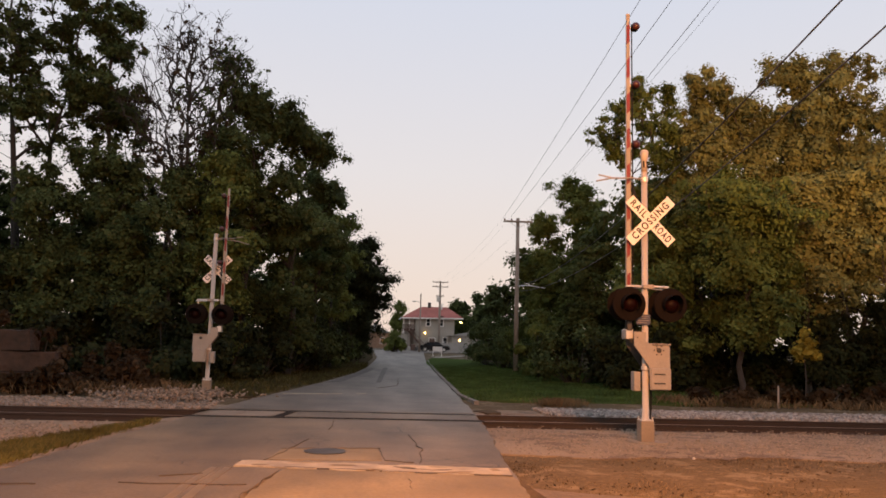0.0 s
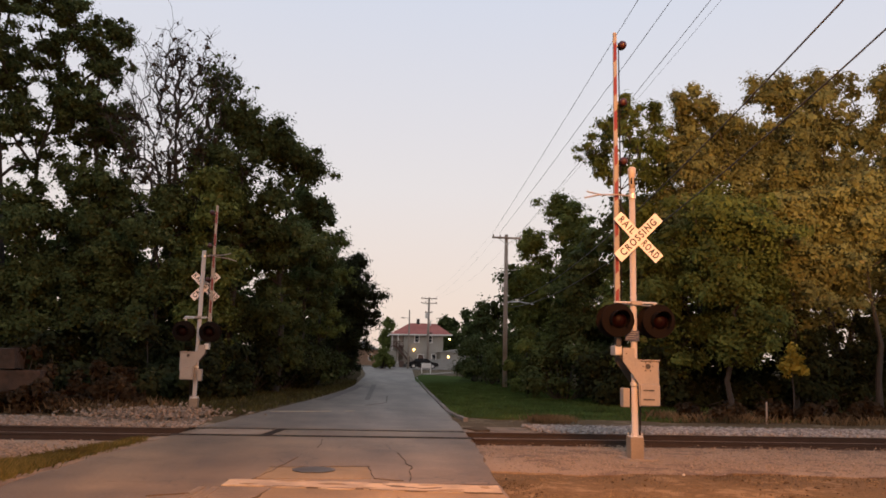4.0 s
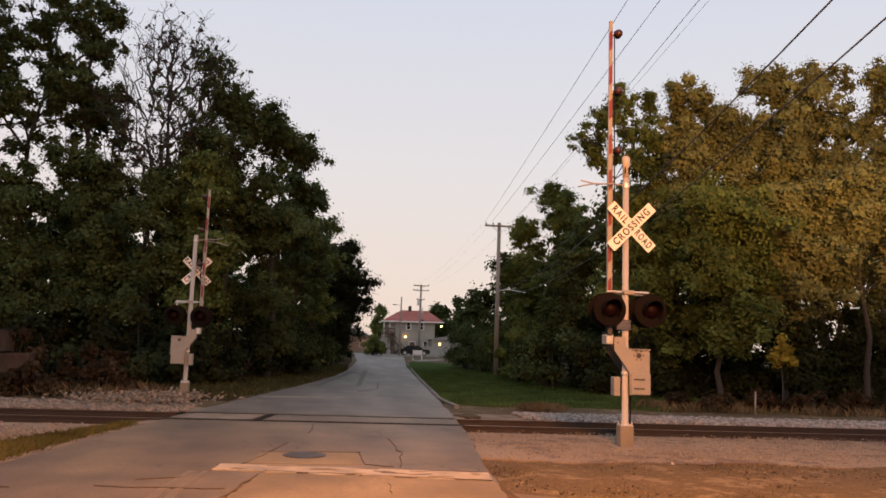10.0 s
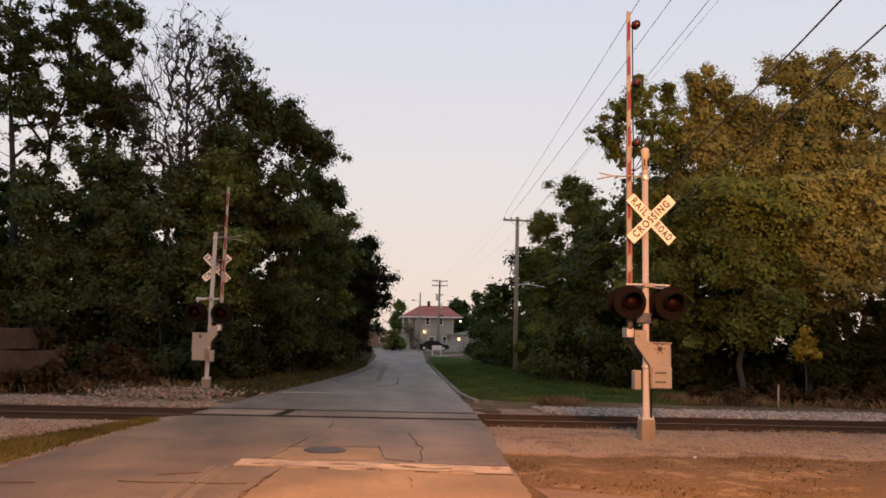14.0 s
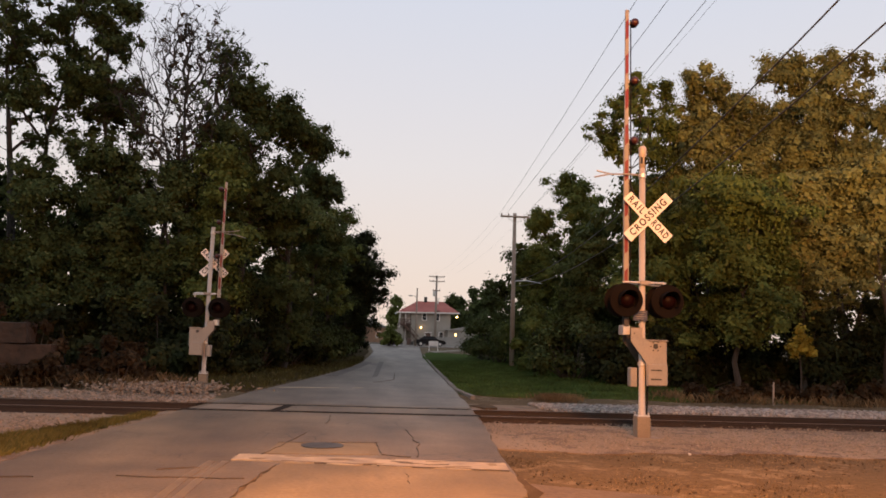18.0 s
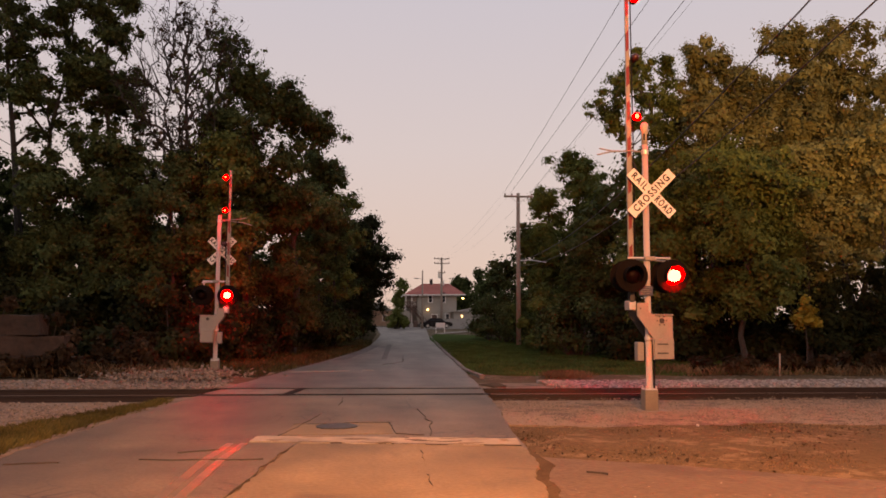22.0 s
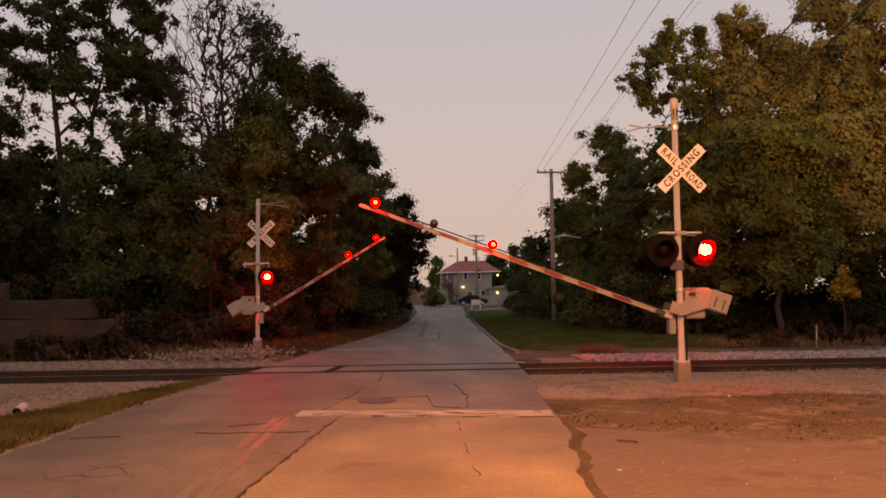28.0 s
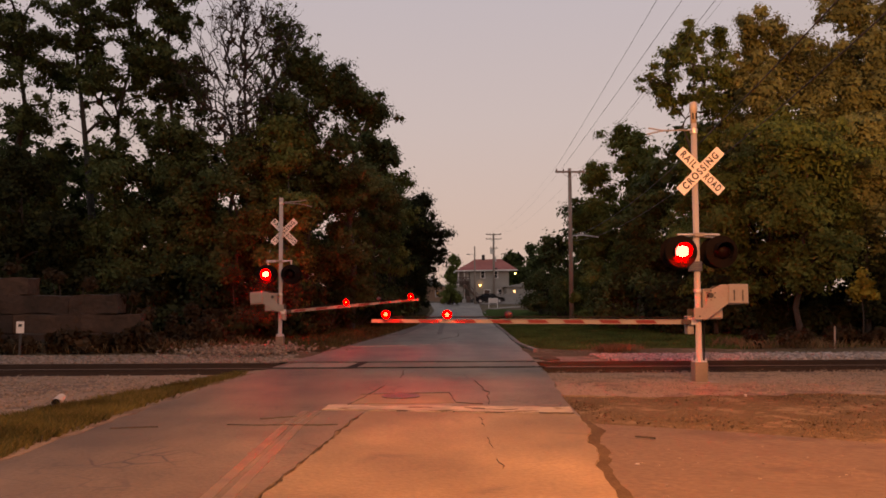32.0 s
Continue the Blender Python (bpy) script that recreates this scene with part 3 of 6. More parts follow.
def ragged(points, width, seed, step=0.07):
    """The outline of a crack along points."""
    r = random.Random(seed)
    mid = []
    for (x0, y0), (x1, y1) in zip(points, points[1:]):
        n = max(2, int(math.hypot(x1 - x0, y1 - y0) / step))
        for k in range(n):
            x, y = x0 + (x1 - x0) * k / n, y0 + (y1 - y0) * k / n
            mid.append((x + 0.055 * noise.noise((x * 2.3, y * 2.3, seed)) + 0.022 * noise.noise((x * 9, y * 9, seed)) + r.uniform(-1, 1) * 0.005, y + 0.06 * noise.noise((x * 2.3, y * 2.3, seed + 50)) + 0.025 * noise.noise((x * 9, y * 9, seed + 5)) + r.uniform(-1, 1) * 0.008))
    mid.append(points[-1])
    dx, dy = points[-1][0] - points[0][0], points[-1][1] - points[0][1]
    d = math.hypot(dx, dy)
    nx_, ny_ = -dy / d, dx / d
    w = [max(0.001, 0.16 * width * (0.5 + 0.9 * noise.noise((x * 3.5, y * 3.5, seed + 9))) * r.uniform(0.6, 1.15)) for x, y in mid]
    return [(x + nx_ * a, y + ny_ * a) for (x, y), a in zip(mid, w)] + [(x - nx_ * a, y - ny_ * a) for (x, y), a in zip(mid[::-1], w[::-1])]


# ---- road markings, cover, patch, cracks ----
r = random.Random(3)
worn_edge = [(side(slab_edge, y) + (-0.03 if s < 0 else 0.13 + 0.1 * noise.noise((y * 1.3, s, 4.0)) + 0.05 * noise.noise((y * 5.0, s, 8.0))), y) for s, ys in ((-1, range(60)), (1, range(59, -1, -1))) for y in (2.5 + 6.6 * k / 59 for k in ys)]
tagged(new("lane_edge_dirt", mesh_of("lane_edge_dirt", slab(worn_edge, -0.05, -0.014), EDGE_SOIL)), "dark crumbled edge of the concrete lane", "soil", kind="structure")
tagged(new("crossing_joint", mesh_of("crossing_joint", slab([(-1.86, 15.9), (-1.66, 15.9), (-1.42, 17.6), (-1.6, 17.6)], -0.02, 0.009), FLANGE_DIRT)), "dark gap between crossing panels", "crack", kind="structure")
def blob(x, y, rx, ry, seed, n=22):
    """An uneven round outline."""
    return [(x + rx * (1 + 0.5 * noise.noise((math.cos(a) * 1.4 + seed, math.sin(a) * 1.4, seed))) * math.cos(a), y + ry * (1 + 0.5 * noise.noise((math.cos(a) * 1.4, math.sin(a) * 1.4 + seed, seed + 3))) * math.sin(a)) for a in (2 * math.pi * k / n for k in range(n))]


tagged(new("dark_shoulder", mesh_of("dark_shoulder", slab(blob(3.1, 18.9, 0.3, 0.5, 4.3, 30), -0.1, -0.035), EDGE_SOIL)), "dark soil at the road edge by the track", "soil", kind="structure")
edge_a = [(-1.47 + 3.42 * k / 26, 10.24 - 0.015 * k + r.uniform(-0.025, 0.03) + 0.05 * noise.noise((k * 0.4, 1, 0))) for k in range(27)]
edge_b = [(-1.5 + 3.4 * k / 26, 9.78 - 0.02 * k + r.uniform(-0.035, 0.03) + 0.07 * noise.noise((k * 0.35, 7, 0))) for k in range(27)]
stop_line = new("stop_line", mesh_of("stop_line", slab(edge_b + edge_a[::-1], -0.01, 0.014), PAINT_WORN))
tagged(stop_line, "worn and cracked white stop line on the road", "road marking", kind="structure")
for seed, pts, w in ((4, [(0.55, 9.72), (0.95, 9.62), (1.2, 9.66)], 0.2), (5, [(0.5, 9.84), (0.75, 9.74)], 0.14), (9, [(0.3, 9.5), (1.0, 9.42), (1.9, 9.28)], 0.16), (10, [(-0.9, 9.72), (0.3, 9.55)], 0.08), (31, [(-0.3, 9.92), (0.02, 9.84)], 0.1), (32, [(0.3, 10.0), (0.55, 9.98)], 0.06)):
    flat("crack", ragged(pts, w, seed), 0.018, CRACK, stop_line)
for k, (x, y, rx, ry) in enumerate(((-0.15, 9.9, 0.16, 0.07), (0.62, 9.78, 0.1, 0.06), (1.3, 9.5, 0.2, 0.05), (-0.7, 10.1, 0.22, 0.035), (0.25, 9.62, 0.12, 0.03), (1.75, 9.7, 0.06, 0.09), (-1.2, 9.86, 0.1, 0.05), (1.05, 9.86, 0.14, 0.03))):
    flat("worn_spot", blob(x, y, rx, ry, 3.1 * k + 1), 0.0165, CONCRETE_ROAD, stop_line)
far_line = new("far_stop_line", mesh_of("far_stop_line", slab([(-2.4, 23.05), (-0.66, 23.62), (-0.66, 23.92), (-2.4, 23.35)], -0.01, 0.004), PAINT_WORN))
tagged(far_line, "faint white stop line beyond the track", "road marking", kind="structure")
flat("paint_remnant", [(-0.26, 23.76), (0.06, 23.86), (0.06, 24.14), (-0.26, 24.04)], 0.004, PAINT_WORN, far_line)
for k, (x0, x1) in enumerate(((-1.56, -1.56), (-1.73, -1.73))):
    line = new("centre_line", mesh_of("centre_line", slab([(x0 + 0.06, 9.7), (x0 - 0.03, 9.7), (x0 - 0.1, 8.6), (x1 - 0.12, -8.0), (x1 - 0.02, -8.0), (x0, 8.6)], -0.01, 0.004), PAINT_YELLOW))
    tagged(line, "worn yellow centre line on the asphalt", "road marking", kind="structure")
patch = new("concrete_patch", mesh_of("concrete_patch", slab([(-1.16, 10.34), (-1.1, 11.42), (0.3, 11.55), (0.34, 10.4)], -0.05, 0.006), CONCRETE_ROAD))
tagged(patch, "square concrete patch round a manhole", "road patch", kind="structure")
bm = bmesh.new()
bmesh.ops.create_cone(bm, cap_ends=True, segments=28, radius1=0.3, radius2=0.3, depth=0.04, matrix=Matrix.Translation((-0.46, 11.16, -0.004)))
cover = new("manhole_cover", mesh_of("manhole_cover", bm, COVER_IRON))
tagged(cover, "round dark cast-iron manhole cover", "manhole cover")
cracks = new("road_cracks", mesh_of("road_cracks", slab(ragged([(-0.92, 9.5), (-1.2, 7.0), (-1.38, 5.2), (-1.55, 2.0)], 0.035, 1), -0.01, 0.009), CRACK))
tagged(cracks, "dark open cracks and joints in the road", "crack", kind="structure")
for seed, pts, w in ((11, [(-3.85, 8.4), (-3.3, 8.47)], 0.12), (12, [(-2.5, 8.62), (-2.1, 8.53), (-1.15, 8.56)], 0.035), (41, [(-2.2, 9.0), (-2.0, 9.15), (-1.75, 9.2)], 0.05), (13, [(0.62, 9.0), (0.61, 8.6), (0.63, 8.3)], 0.012),
                     (14, [(0.6, 7.6), (0.62, 7.0)], 0.012), (30, [(0.61, 6.5), (0.63, 6.1)], 0.014), (15, [(-1.18, 10.3), (-1.08, 10.8), (-0.95, 11.6), (-0.8, 12.6)], 0.06), (16, [(-1.12, 11.45), (0.33, 11.58)], 0.03),
                     (17, [(0.32, 11.55), (0.37, 10.42), (0.75, 10.25)], 0.03), (18, [(0.86, 10.25), (0.93, 11.7), (0.84, 13.4)], 0.06),
                     (20, [(-0.57, 14.0), (-0.5, 14.7), (-0.54, 15.4)], 0.04),
                     (23, [(-1.1, 10.2), (-1.5, 10.15)], 0.03),
                     (26, [(2.27, 7.64), (2.45, 7.5)], 0.03), (27, [(0.4, 27), (1.2, 29), (1.4, 34)], 0.05)):
    flat("crack", ragged(pts, w, seed), 0.012, CRACK, cracks)
for name, pts in (("asphalt_patch", [(-1.55, 30), (-1.0, 30.5), (-0.1, 40), (0.5, 48), (0.05, 48), (-0.55, 40)]), ("asphalt_patch", [(0.4, 31), (0.6, 31), (1.3, 50), (1.0, 50)])):
    tagged(new(name, mesh_of(name, slab(pts, -0.03, 0.005), ASPHALT_OLD)), "dark asphalt repair patch in the road", "road patch", kind="structure")


# pale kerb along the lawn, and a drive behind it
KERB = [(19.2, 3.66), (20.4, 3.25), (22.1, 3.03), (24.8, 2.95), (28.6, 3.15), (38.8, 3.65), (80, 5.9)]
kerb = empty("kerb", pose(0, 0, 0), "low dirty concrete kerb along the lawn", "kerb", kind="structure")
for k in range(34):
    y0, y1 = 21.6 + 1.5 * k, 21.6 + 1.5 * (k + 1) - 0.03
    bm = bmesh.new()
    e0, e1 = max(side(KERB, y0), side(ROAD_RIGHT, y0) + 0.03), max(side(KERB, y1), side(ROAD_RIGHT, y1) + 0.03)
    part("kerb_stone", slab([(e0, y0), (e0 + 0.14, y0), (e1 + 0.14, y1), (e1, y1)], -0.1, 0.02 + 0.008 * math.sin(k * 2.3)), KERB_STONE, kerb)
drive = tagged(new("drive", mesh_of("drive", slab([(6.6, 84), (7.4, 82), (14, 96), (13, 97.5)], -0.05, 0.02), FOOTING)), "pale concrete drive past the lawn", "driveway", kind="structure")


# ---- railway ----
track = empty("railway_track", pose(0, 0, 0), "single railway track crossing the road", "railway", kind="structure")
for y in RAIL_Y:
    prof = [(-0.07, -0.17), (0.07, -0.17), (0.07, -0.155), (0.012, -0.135), (0.012, -0.045), (0.036, -0.035), (0.036, -0.002), (-0.036, -0.002), (-0.036, -0.035), (-0.012, -0.045), (-0.012, -0.135), (-0.07, -0.155)]
    bm = bmesh.new()
    ra = [[bm.verts.new((x, y + a, b)) for a, b in prof] for x in (-90, -40, -3.3, 2.4, 40, 90)]
    for p, q in zip(ra, ra[1:]):
        for i in range(12):
            bm.faces.new((p[i], p[(i + 1) % 12], q[(i + 1) % 12], q[i]))
    bmesh.ops.recalc_face_normals(bm, faces=bm.faces)
    rail = part("rail", bm, RAIL_STEEL, track, "rusty steel rail with a worn bright head")
    part("rail_head", box(-90, 90, y - 0.028, y + 0.028, -0.003, 0.003), RAIL_HEAD, rail)
    for s in (-1, 1):
        part("flangeway", box(-3.55, 2.55, y + s * 0.075 - (0.05 if y < 17 else 0.03), y + s * 0.075 + (0.05 if y < 17 else 0.03), -0.01, 0.0065), FLANGE_DIRT, rail)
tie = part("tie", box(-0.11, 0.11, 15.5, 18.05, -0.34, -0.172, 0.012), TIE_WOOD, track)
for k in range(150):
    x = -38 + 0.53 * k
    if -3.6 < x < 2.6:
        continue
    o = tie.copy()
    scene.collection.objects.link(o)
    o.location = (x + random.uniform(-0.03, 0.03), random.uniform(-0.05, 0.05), random.uniform(-0.012, 0.012))
tie.location = (-38.6, 0, 0)


def stones(name, n, sampler, size, mat, label, category, seed):
    """Loose stones: small uneven eight-cornered lumps, joined."""
    g = np.random.default_rng(seed)
    cube = np.array([(a, b, c) for a in (-1, 1) for b in (-1, 1) for c in (-1, 1)], float)
    faces = np.array([(0, 1, 3, 2), (4, 6, 7, 5), (0, 4, 5, 1), (2, 3, 7, 6), (0, 2, 6, 4), (1, 5, 7, 3)])
    p = sampler(g, n)
    s = g.uniform(size[0], size[1], (n, 1, 1)) * g.uniform(0.55, 1.0, (n, 8, 3)) * g.uniform(0.6, 1.2, (n, 1, 3)) * np.array([1, 1, 0.7])
    a = g.uniform(0, 2 * math.pi, n)
    v = cube[None] * s
    c, sn = np.cos(a)[:, None], np.sin(a)[:, None]
    tilt = g.uniform(-0.5, 0.5, (n, 1))
    x, y, z = v[..., 0] * c - v[..., 1] * sn, v[..., 0] * sn + v[..., 1] * c, v[..., 2]
    z = z + x * tilt
    v = np.stack([x, y, z], -1) + p[:, None]
    f = (np.arange(n)[:, None, None] * 8 + faces[None]).reshape(-1, 4)
    ob = new(name, quick(name, v.reshape(-1, 3), f, mat))
    return tagged(ob, label, category, kind="stuff")


def area(x0, x1, y0, y1, z=-0.04, keep=None):
    def sample(g, n):
        p = np.stack([g.uniform(x0, x1, n), g.uniform(y0, y1, n), np.full(n, z)], -1)
        if keep is not None:
            ok = keep(p[:, 0], p[:, 1])
            p[~ok] = p[ok][g.integers(0, ok.sum(), (~ok).sum())] + g.normal(0, 0.03, ((~ok).sum(), 3)) * (1, 1, 0)
        return p
    return sample


def clumped(sampler, spread, per):
    def sample(g, n):
        p = sampler(g, n // per + 1)
        return (np.repeat(p, per, 0)[:n] + g.normal(0, spread, (n, 3)) * (1, 1, 0))
    return sample


stones("ballast_east", 9000, clumped(area(4.6, 16, 18.1, 20.0, -0.035), 0.16, 5), (0.02, 0.062), STONE_GREY, "grey crushed stone ballast along the track", "ballast", 1)
stones("ballast_between_rails", 5000, area(2.7, 24, 15.7, 17.9, -0.19), (0.03, 0.06), BALLAST_DARK, "crushed stone ballast between the rails", "ballast", 2)
stones("ballast_west", 7000, area(-18, -3.6, 18.2, 20.8, -0.055), (0.015, 0.05), STONE_BALLAST, "grey crushed stone ballast along the track", "ballast", 3)
stones("gravel_west", 7500, clumped(area(-14, -4.6, 8.4, 15.0, -0.044, lambda x, y: x < -4.5 - np.clip(14.2 - y, 0, 8) * 0.22), 0.22, 14), (0.005, 0.03), STONE_BALLAST, "loose pale gravel", "gravel", 4)
stones("gravel_east", 9000, clumped(area(2.6, 16, 11.8, 15.3, -0.046), 0.25, 12), (0.004, 0.019), STONE_BALLAST, "loose pale gravel", "gravel", 5)
stones("stone_heap", 1500, lambda g, n: np.stack([g.normal(-5.3, 0.8, n), g.normal(21.4, 0.8, n), np.abs(g.normal(0, 0.07, n))], -1), (0.02, 0.055), STONE_BALLAST, "low heap of pale broken stone by the signal", "stone heap", 6)


stones("dirt_clods", 900, clumped(area(2.0, 14, 8.0, 12.4, -0.055), 0.25, 6), (0.005, 0.02), EDGE_SOIL, "dark clods and twigs on the bare earth", "debris", 7)
stones("apron_grit", 500, area(1.8, 12, 3.0, 7.2, -0.018), (0.004, 0.014), STONE_BALLAST, "loose grit on the side pavement", "grit", 8)


# ---- grass ----
def blades(name, n, sampler, height, width, mat, label, seed):
    g = np.random.default_rng(seed)
    p = sampler(g, n)
    a = g.uniform(0, 2 * math.pi, n)
    h = g.uniform(height[0], height[1], n)
    w = g.uniform(0.6, 1.2, n) * width
    lean = g.normal(0, 0.35, (n, 2)) * h[:, None]
    dx, dy = np.cos(a) * w, np.sin(a) * w
    v = np.zeros((n, 4, 3))
    v[:, 0] = p - np.stack([dx, dy, 0 * dx], -1)
    v[:, 1] = p + np.stack([dx, dy, 0 * dx], -1)
    v[:, 2] = p + np.stack([lean[:, 0] * 0.4 + 0.6 * dx, lean[:, 1] * 0.4 + 0.6 * dy, 0.6 * h], -1)
    v[:, 3] = p + np.stack([lean[:, 0], lean[:, 1], h], -1)
    ob = new(name, quick(name, v.reshape(-1, 3), np.arange(4 * n).reshape(-1, 4), mat))
    return tagged(ob, label, "grass", kind="stuff")


west_edge = lambda x, y: (x < -0.02 + np.interp(y, [a for a, _ in ROAD_LEFT], [b for _, b in ROAD_LEFT]))
blades("grass_strip_west", 64000, clumped(area(-6.2, -3.8, 5.0, 15.0, -0.06, lambda x, y: west_edge(x, y) & (x > -5.75 + np.clip(y - 8.5, 0, 9) * 0.3)), 0.05, 8), (0.05, 0.17), 0.0042, GRASS_DRY, "dry green and straw grass strip along the road edge", 1)
dirt_east = lambda x, y: y > 9.4 - 0.5 * (x - 1.9) * (x < 5) - 1.6 * (x >= 5) - 0.2
blades("grass_dirt_east", 20000, clumped(area(2.1, 16, 7.2, 11.7, -0.065, dirt_east), 0.28, 90), (0.008, 0.032), 0.005, GRASS_STRAW, "trampled dry straw grass on bare earth", 2)
blades("straw_east", 12000, clumped(area(2.1, 16, 7.4, 11.9, -0.065, dirt_east), 0.2, 45), (0.006, 0.022), 0.006, STRAW_PALE, "pale cut straw lying on bare earth", 12)
blades("lawn_grass", 60000, area(3.0, 14, 22.5, 60, -0.03, lambda x, y: x > 0.15 + np.interp(y, [a for a, _ in ROAD_RIGHT], [b for _, b in ROAD_RIGHT])), (0.04, 0.1), 0.014, GRASS_LAWN, "short green lawn grass", 3)
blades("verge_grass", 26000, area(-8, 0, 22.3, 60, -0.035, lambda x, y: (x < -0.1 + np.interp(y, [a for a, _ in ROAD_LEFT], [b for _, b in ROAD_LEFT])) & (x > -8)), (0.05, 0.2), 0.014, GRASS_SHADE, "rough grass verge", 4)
blades("weeds_east", 9000, clumped(area(9.5, 30, 22.0, 24.5, -0.05), 0.3, 12), (0.06, 0.32), 0.01, GRASS_STRAW, "dry brown weeds along the wood's edge", 5)
blades("weeds_west", 9000, clumped(area(-20, -5.5, 21.6, 25, -0.05), 0.3, 12), (0.06, 0.4), 0.01, GRASS_STRAW, "dry brown weeds along the wood's edge", 6)


# ---- trees ----
def rand_dirs(g, n):
    v = g.normal(size=(n, 3))
    return v / np.linalg.norm(v, axis=1, keepdims=True)


def leaves(name, centres, radii, counts, size, mat, parent, seed, axis=(0, 0)):
    """Leaves round clump centres, each a bent pointed blade that faces outwards and up more than in; larger ones fill the clumps' cores."""
    g = np.random.default_rng(seed)
    idx = np.repeat(np.arange(len(centres)), counts)
    n = len(idx)
    d = rand_dirs(g, n)
    core = g.random(n) < 0.16
    rad = np.where(core, 0.45, 1.0) * g.uniform(0.0, 1.0, n) ** 0.5 * (1 + 0.25 * g.standard_normal(n))
    p = centres[idx] + d * rad[:, None] * radii[idx]
    s = size * g.uniform(0.6, 1.3, n) * np.where(core, 2.1, 1.0)
    out = centres[idx] - np.array([axis[0], axis[1], 0])
    out[:, 2] = 0
    out /= np.linalg.norm(out, axis=1, keepdims=True) + 0.3
    nrm = 0.5 * rand_dirs(g, n) + 0.4 * out + 0.55 * d + np.array([0, 0, 0.4])
    nrm /= np.linalg.norm(nrm, axis=1, keepdims=True) + 1e-6
    u = np.cross(nrm, rand_dirs(g, n))
    u[:, 2] -= 0.2
    u /= np.linalg.norm(u, axis=1, keepdims=True) + 1e-6
    w = np.cross(nrm, u)
    w /= np.linalg.norm(w, axis=1, keepdims=True) + 1e-6
    v = np.zeros((n, 4, 3))
    v[:, 0] = p
    v[:, 1] = p + (0.5 * u + 0.38 * w + 0.1 * nrm) * s[:, None]
    v[:, 2] = p + u * s[:, None]
    v[:, 3] = p + (0.5 * u - 0.38 * w + 0.1 * nrm) * s[:, None]
    ob = new(name, quick(name, v.reshape(-1, 3), np.arange(4 * n).reshape(-1, 4), mat))
    ob.parent = parent
    return ob


def branching(bm, stems_, tips, twig, g, bias=0.35):
    """Joins every tip to the nearest part of the growing tree, short ways to the root first, and draws the limbs, thicker the more they carry."""
    pos, way, par, trunk_r = [], [], [], []
    for pts, radii in stems_:
        tube(pts, radii, 9, bm)
        length = 0.0
        for k in range(len(pts) - 1):
            for f in (0.0, 0.25, 0.5, 0.75):
                q = pts[k].lerp(pts[k + 1], f)
                if k + f >= 1.2:
                    pos.append(tuple(q))
                    way.append(length + f * (pts[k + 1] - pts[k]).length)
                    par.append(-1)
                    trunk_r.append(radii[k] * (1 - f) + radii[k + 1] * f)
            length += (pts[k + 1] - pts[k]).length
    base = len(pos)
    tips = np.asarray(tips, float)

    def cost(j):
        dz = pos[j][2] - tips[:, 2]
        return np.linalg.norm(tips - np.array(pos[j]), axis=1) + bias * way[j] + 0.6 * np.clip(dz + 0.3, 0, None)

    best, from_ = np.full(len(tips), 1e9), np.zeros(len(tips), int)
    for j in range(base):
        c = cost(j)
        near_ = c < best
        best[near_], from_[near_] = c[near_], j
    load = []
    for _ in range(len(tips)):
        i = int(np.argmin(best))
        j = int(from_[i])
        pos.append(tuple(tips[i]))
        way.append(way[j] + float(np.linalg.norm(tips[i] - np.array(pos[j]))))
        par.append(j)
        best[i] = np.inf
        c = cost(len(pos) - 1)
        near_ = (c < best) & np.isfinite(best)
        best[near_], from_[near_] = c[near_], len(pos) - 1
    load = np.ones(len(pos))
    for k in range(len(pos) - 1, base - 1, -1):
        load[par[k]] += load[k]
    for k in range(base, len(pos)):
        p, q = Vector(pos[par[k]]), Vector(pos[k])
        ln = (q - p).length
        r1 = twig * float(load[k]) ** 0.5
        r0 = min(r1 * 1.25, 0.7 * trunk_r[par[k]] if par[k] < base else twig * load[par[k]] ** 0.5)
        bend = Vector(tuple(g.normal(0, 0.07, 3))) * ln + Vector((0, 0, 0.06 * ln))
        tube([p, p.lerp(q, 0.5) + bend, q], [r0, 0.5 * (r0 + r1), r1 * 0.8], 5 if r1 > 0.03 else 3, bm, caps=False)


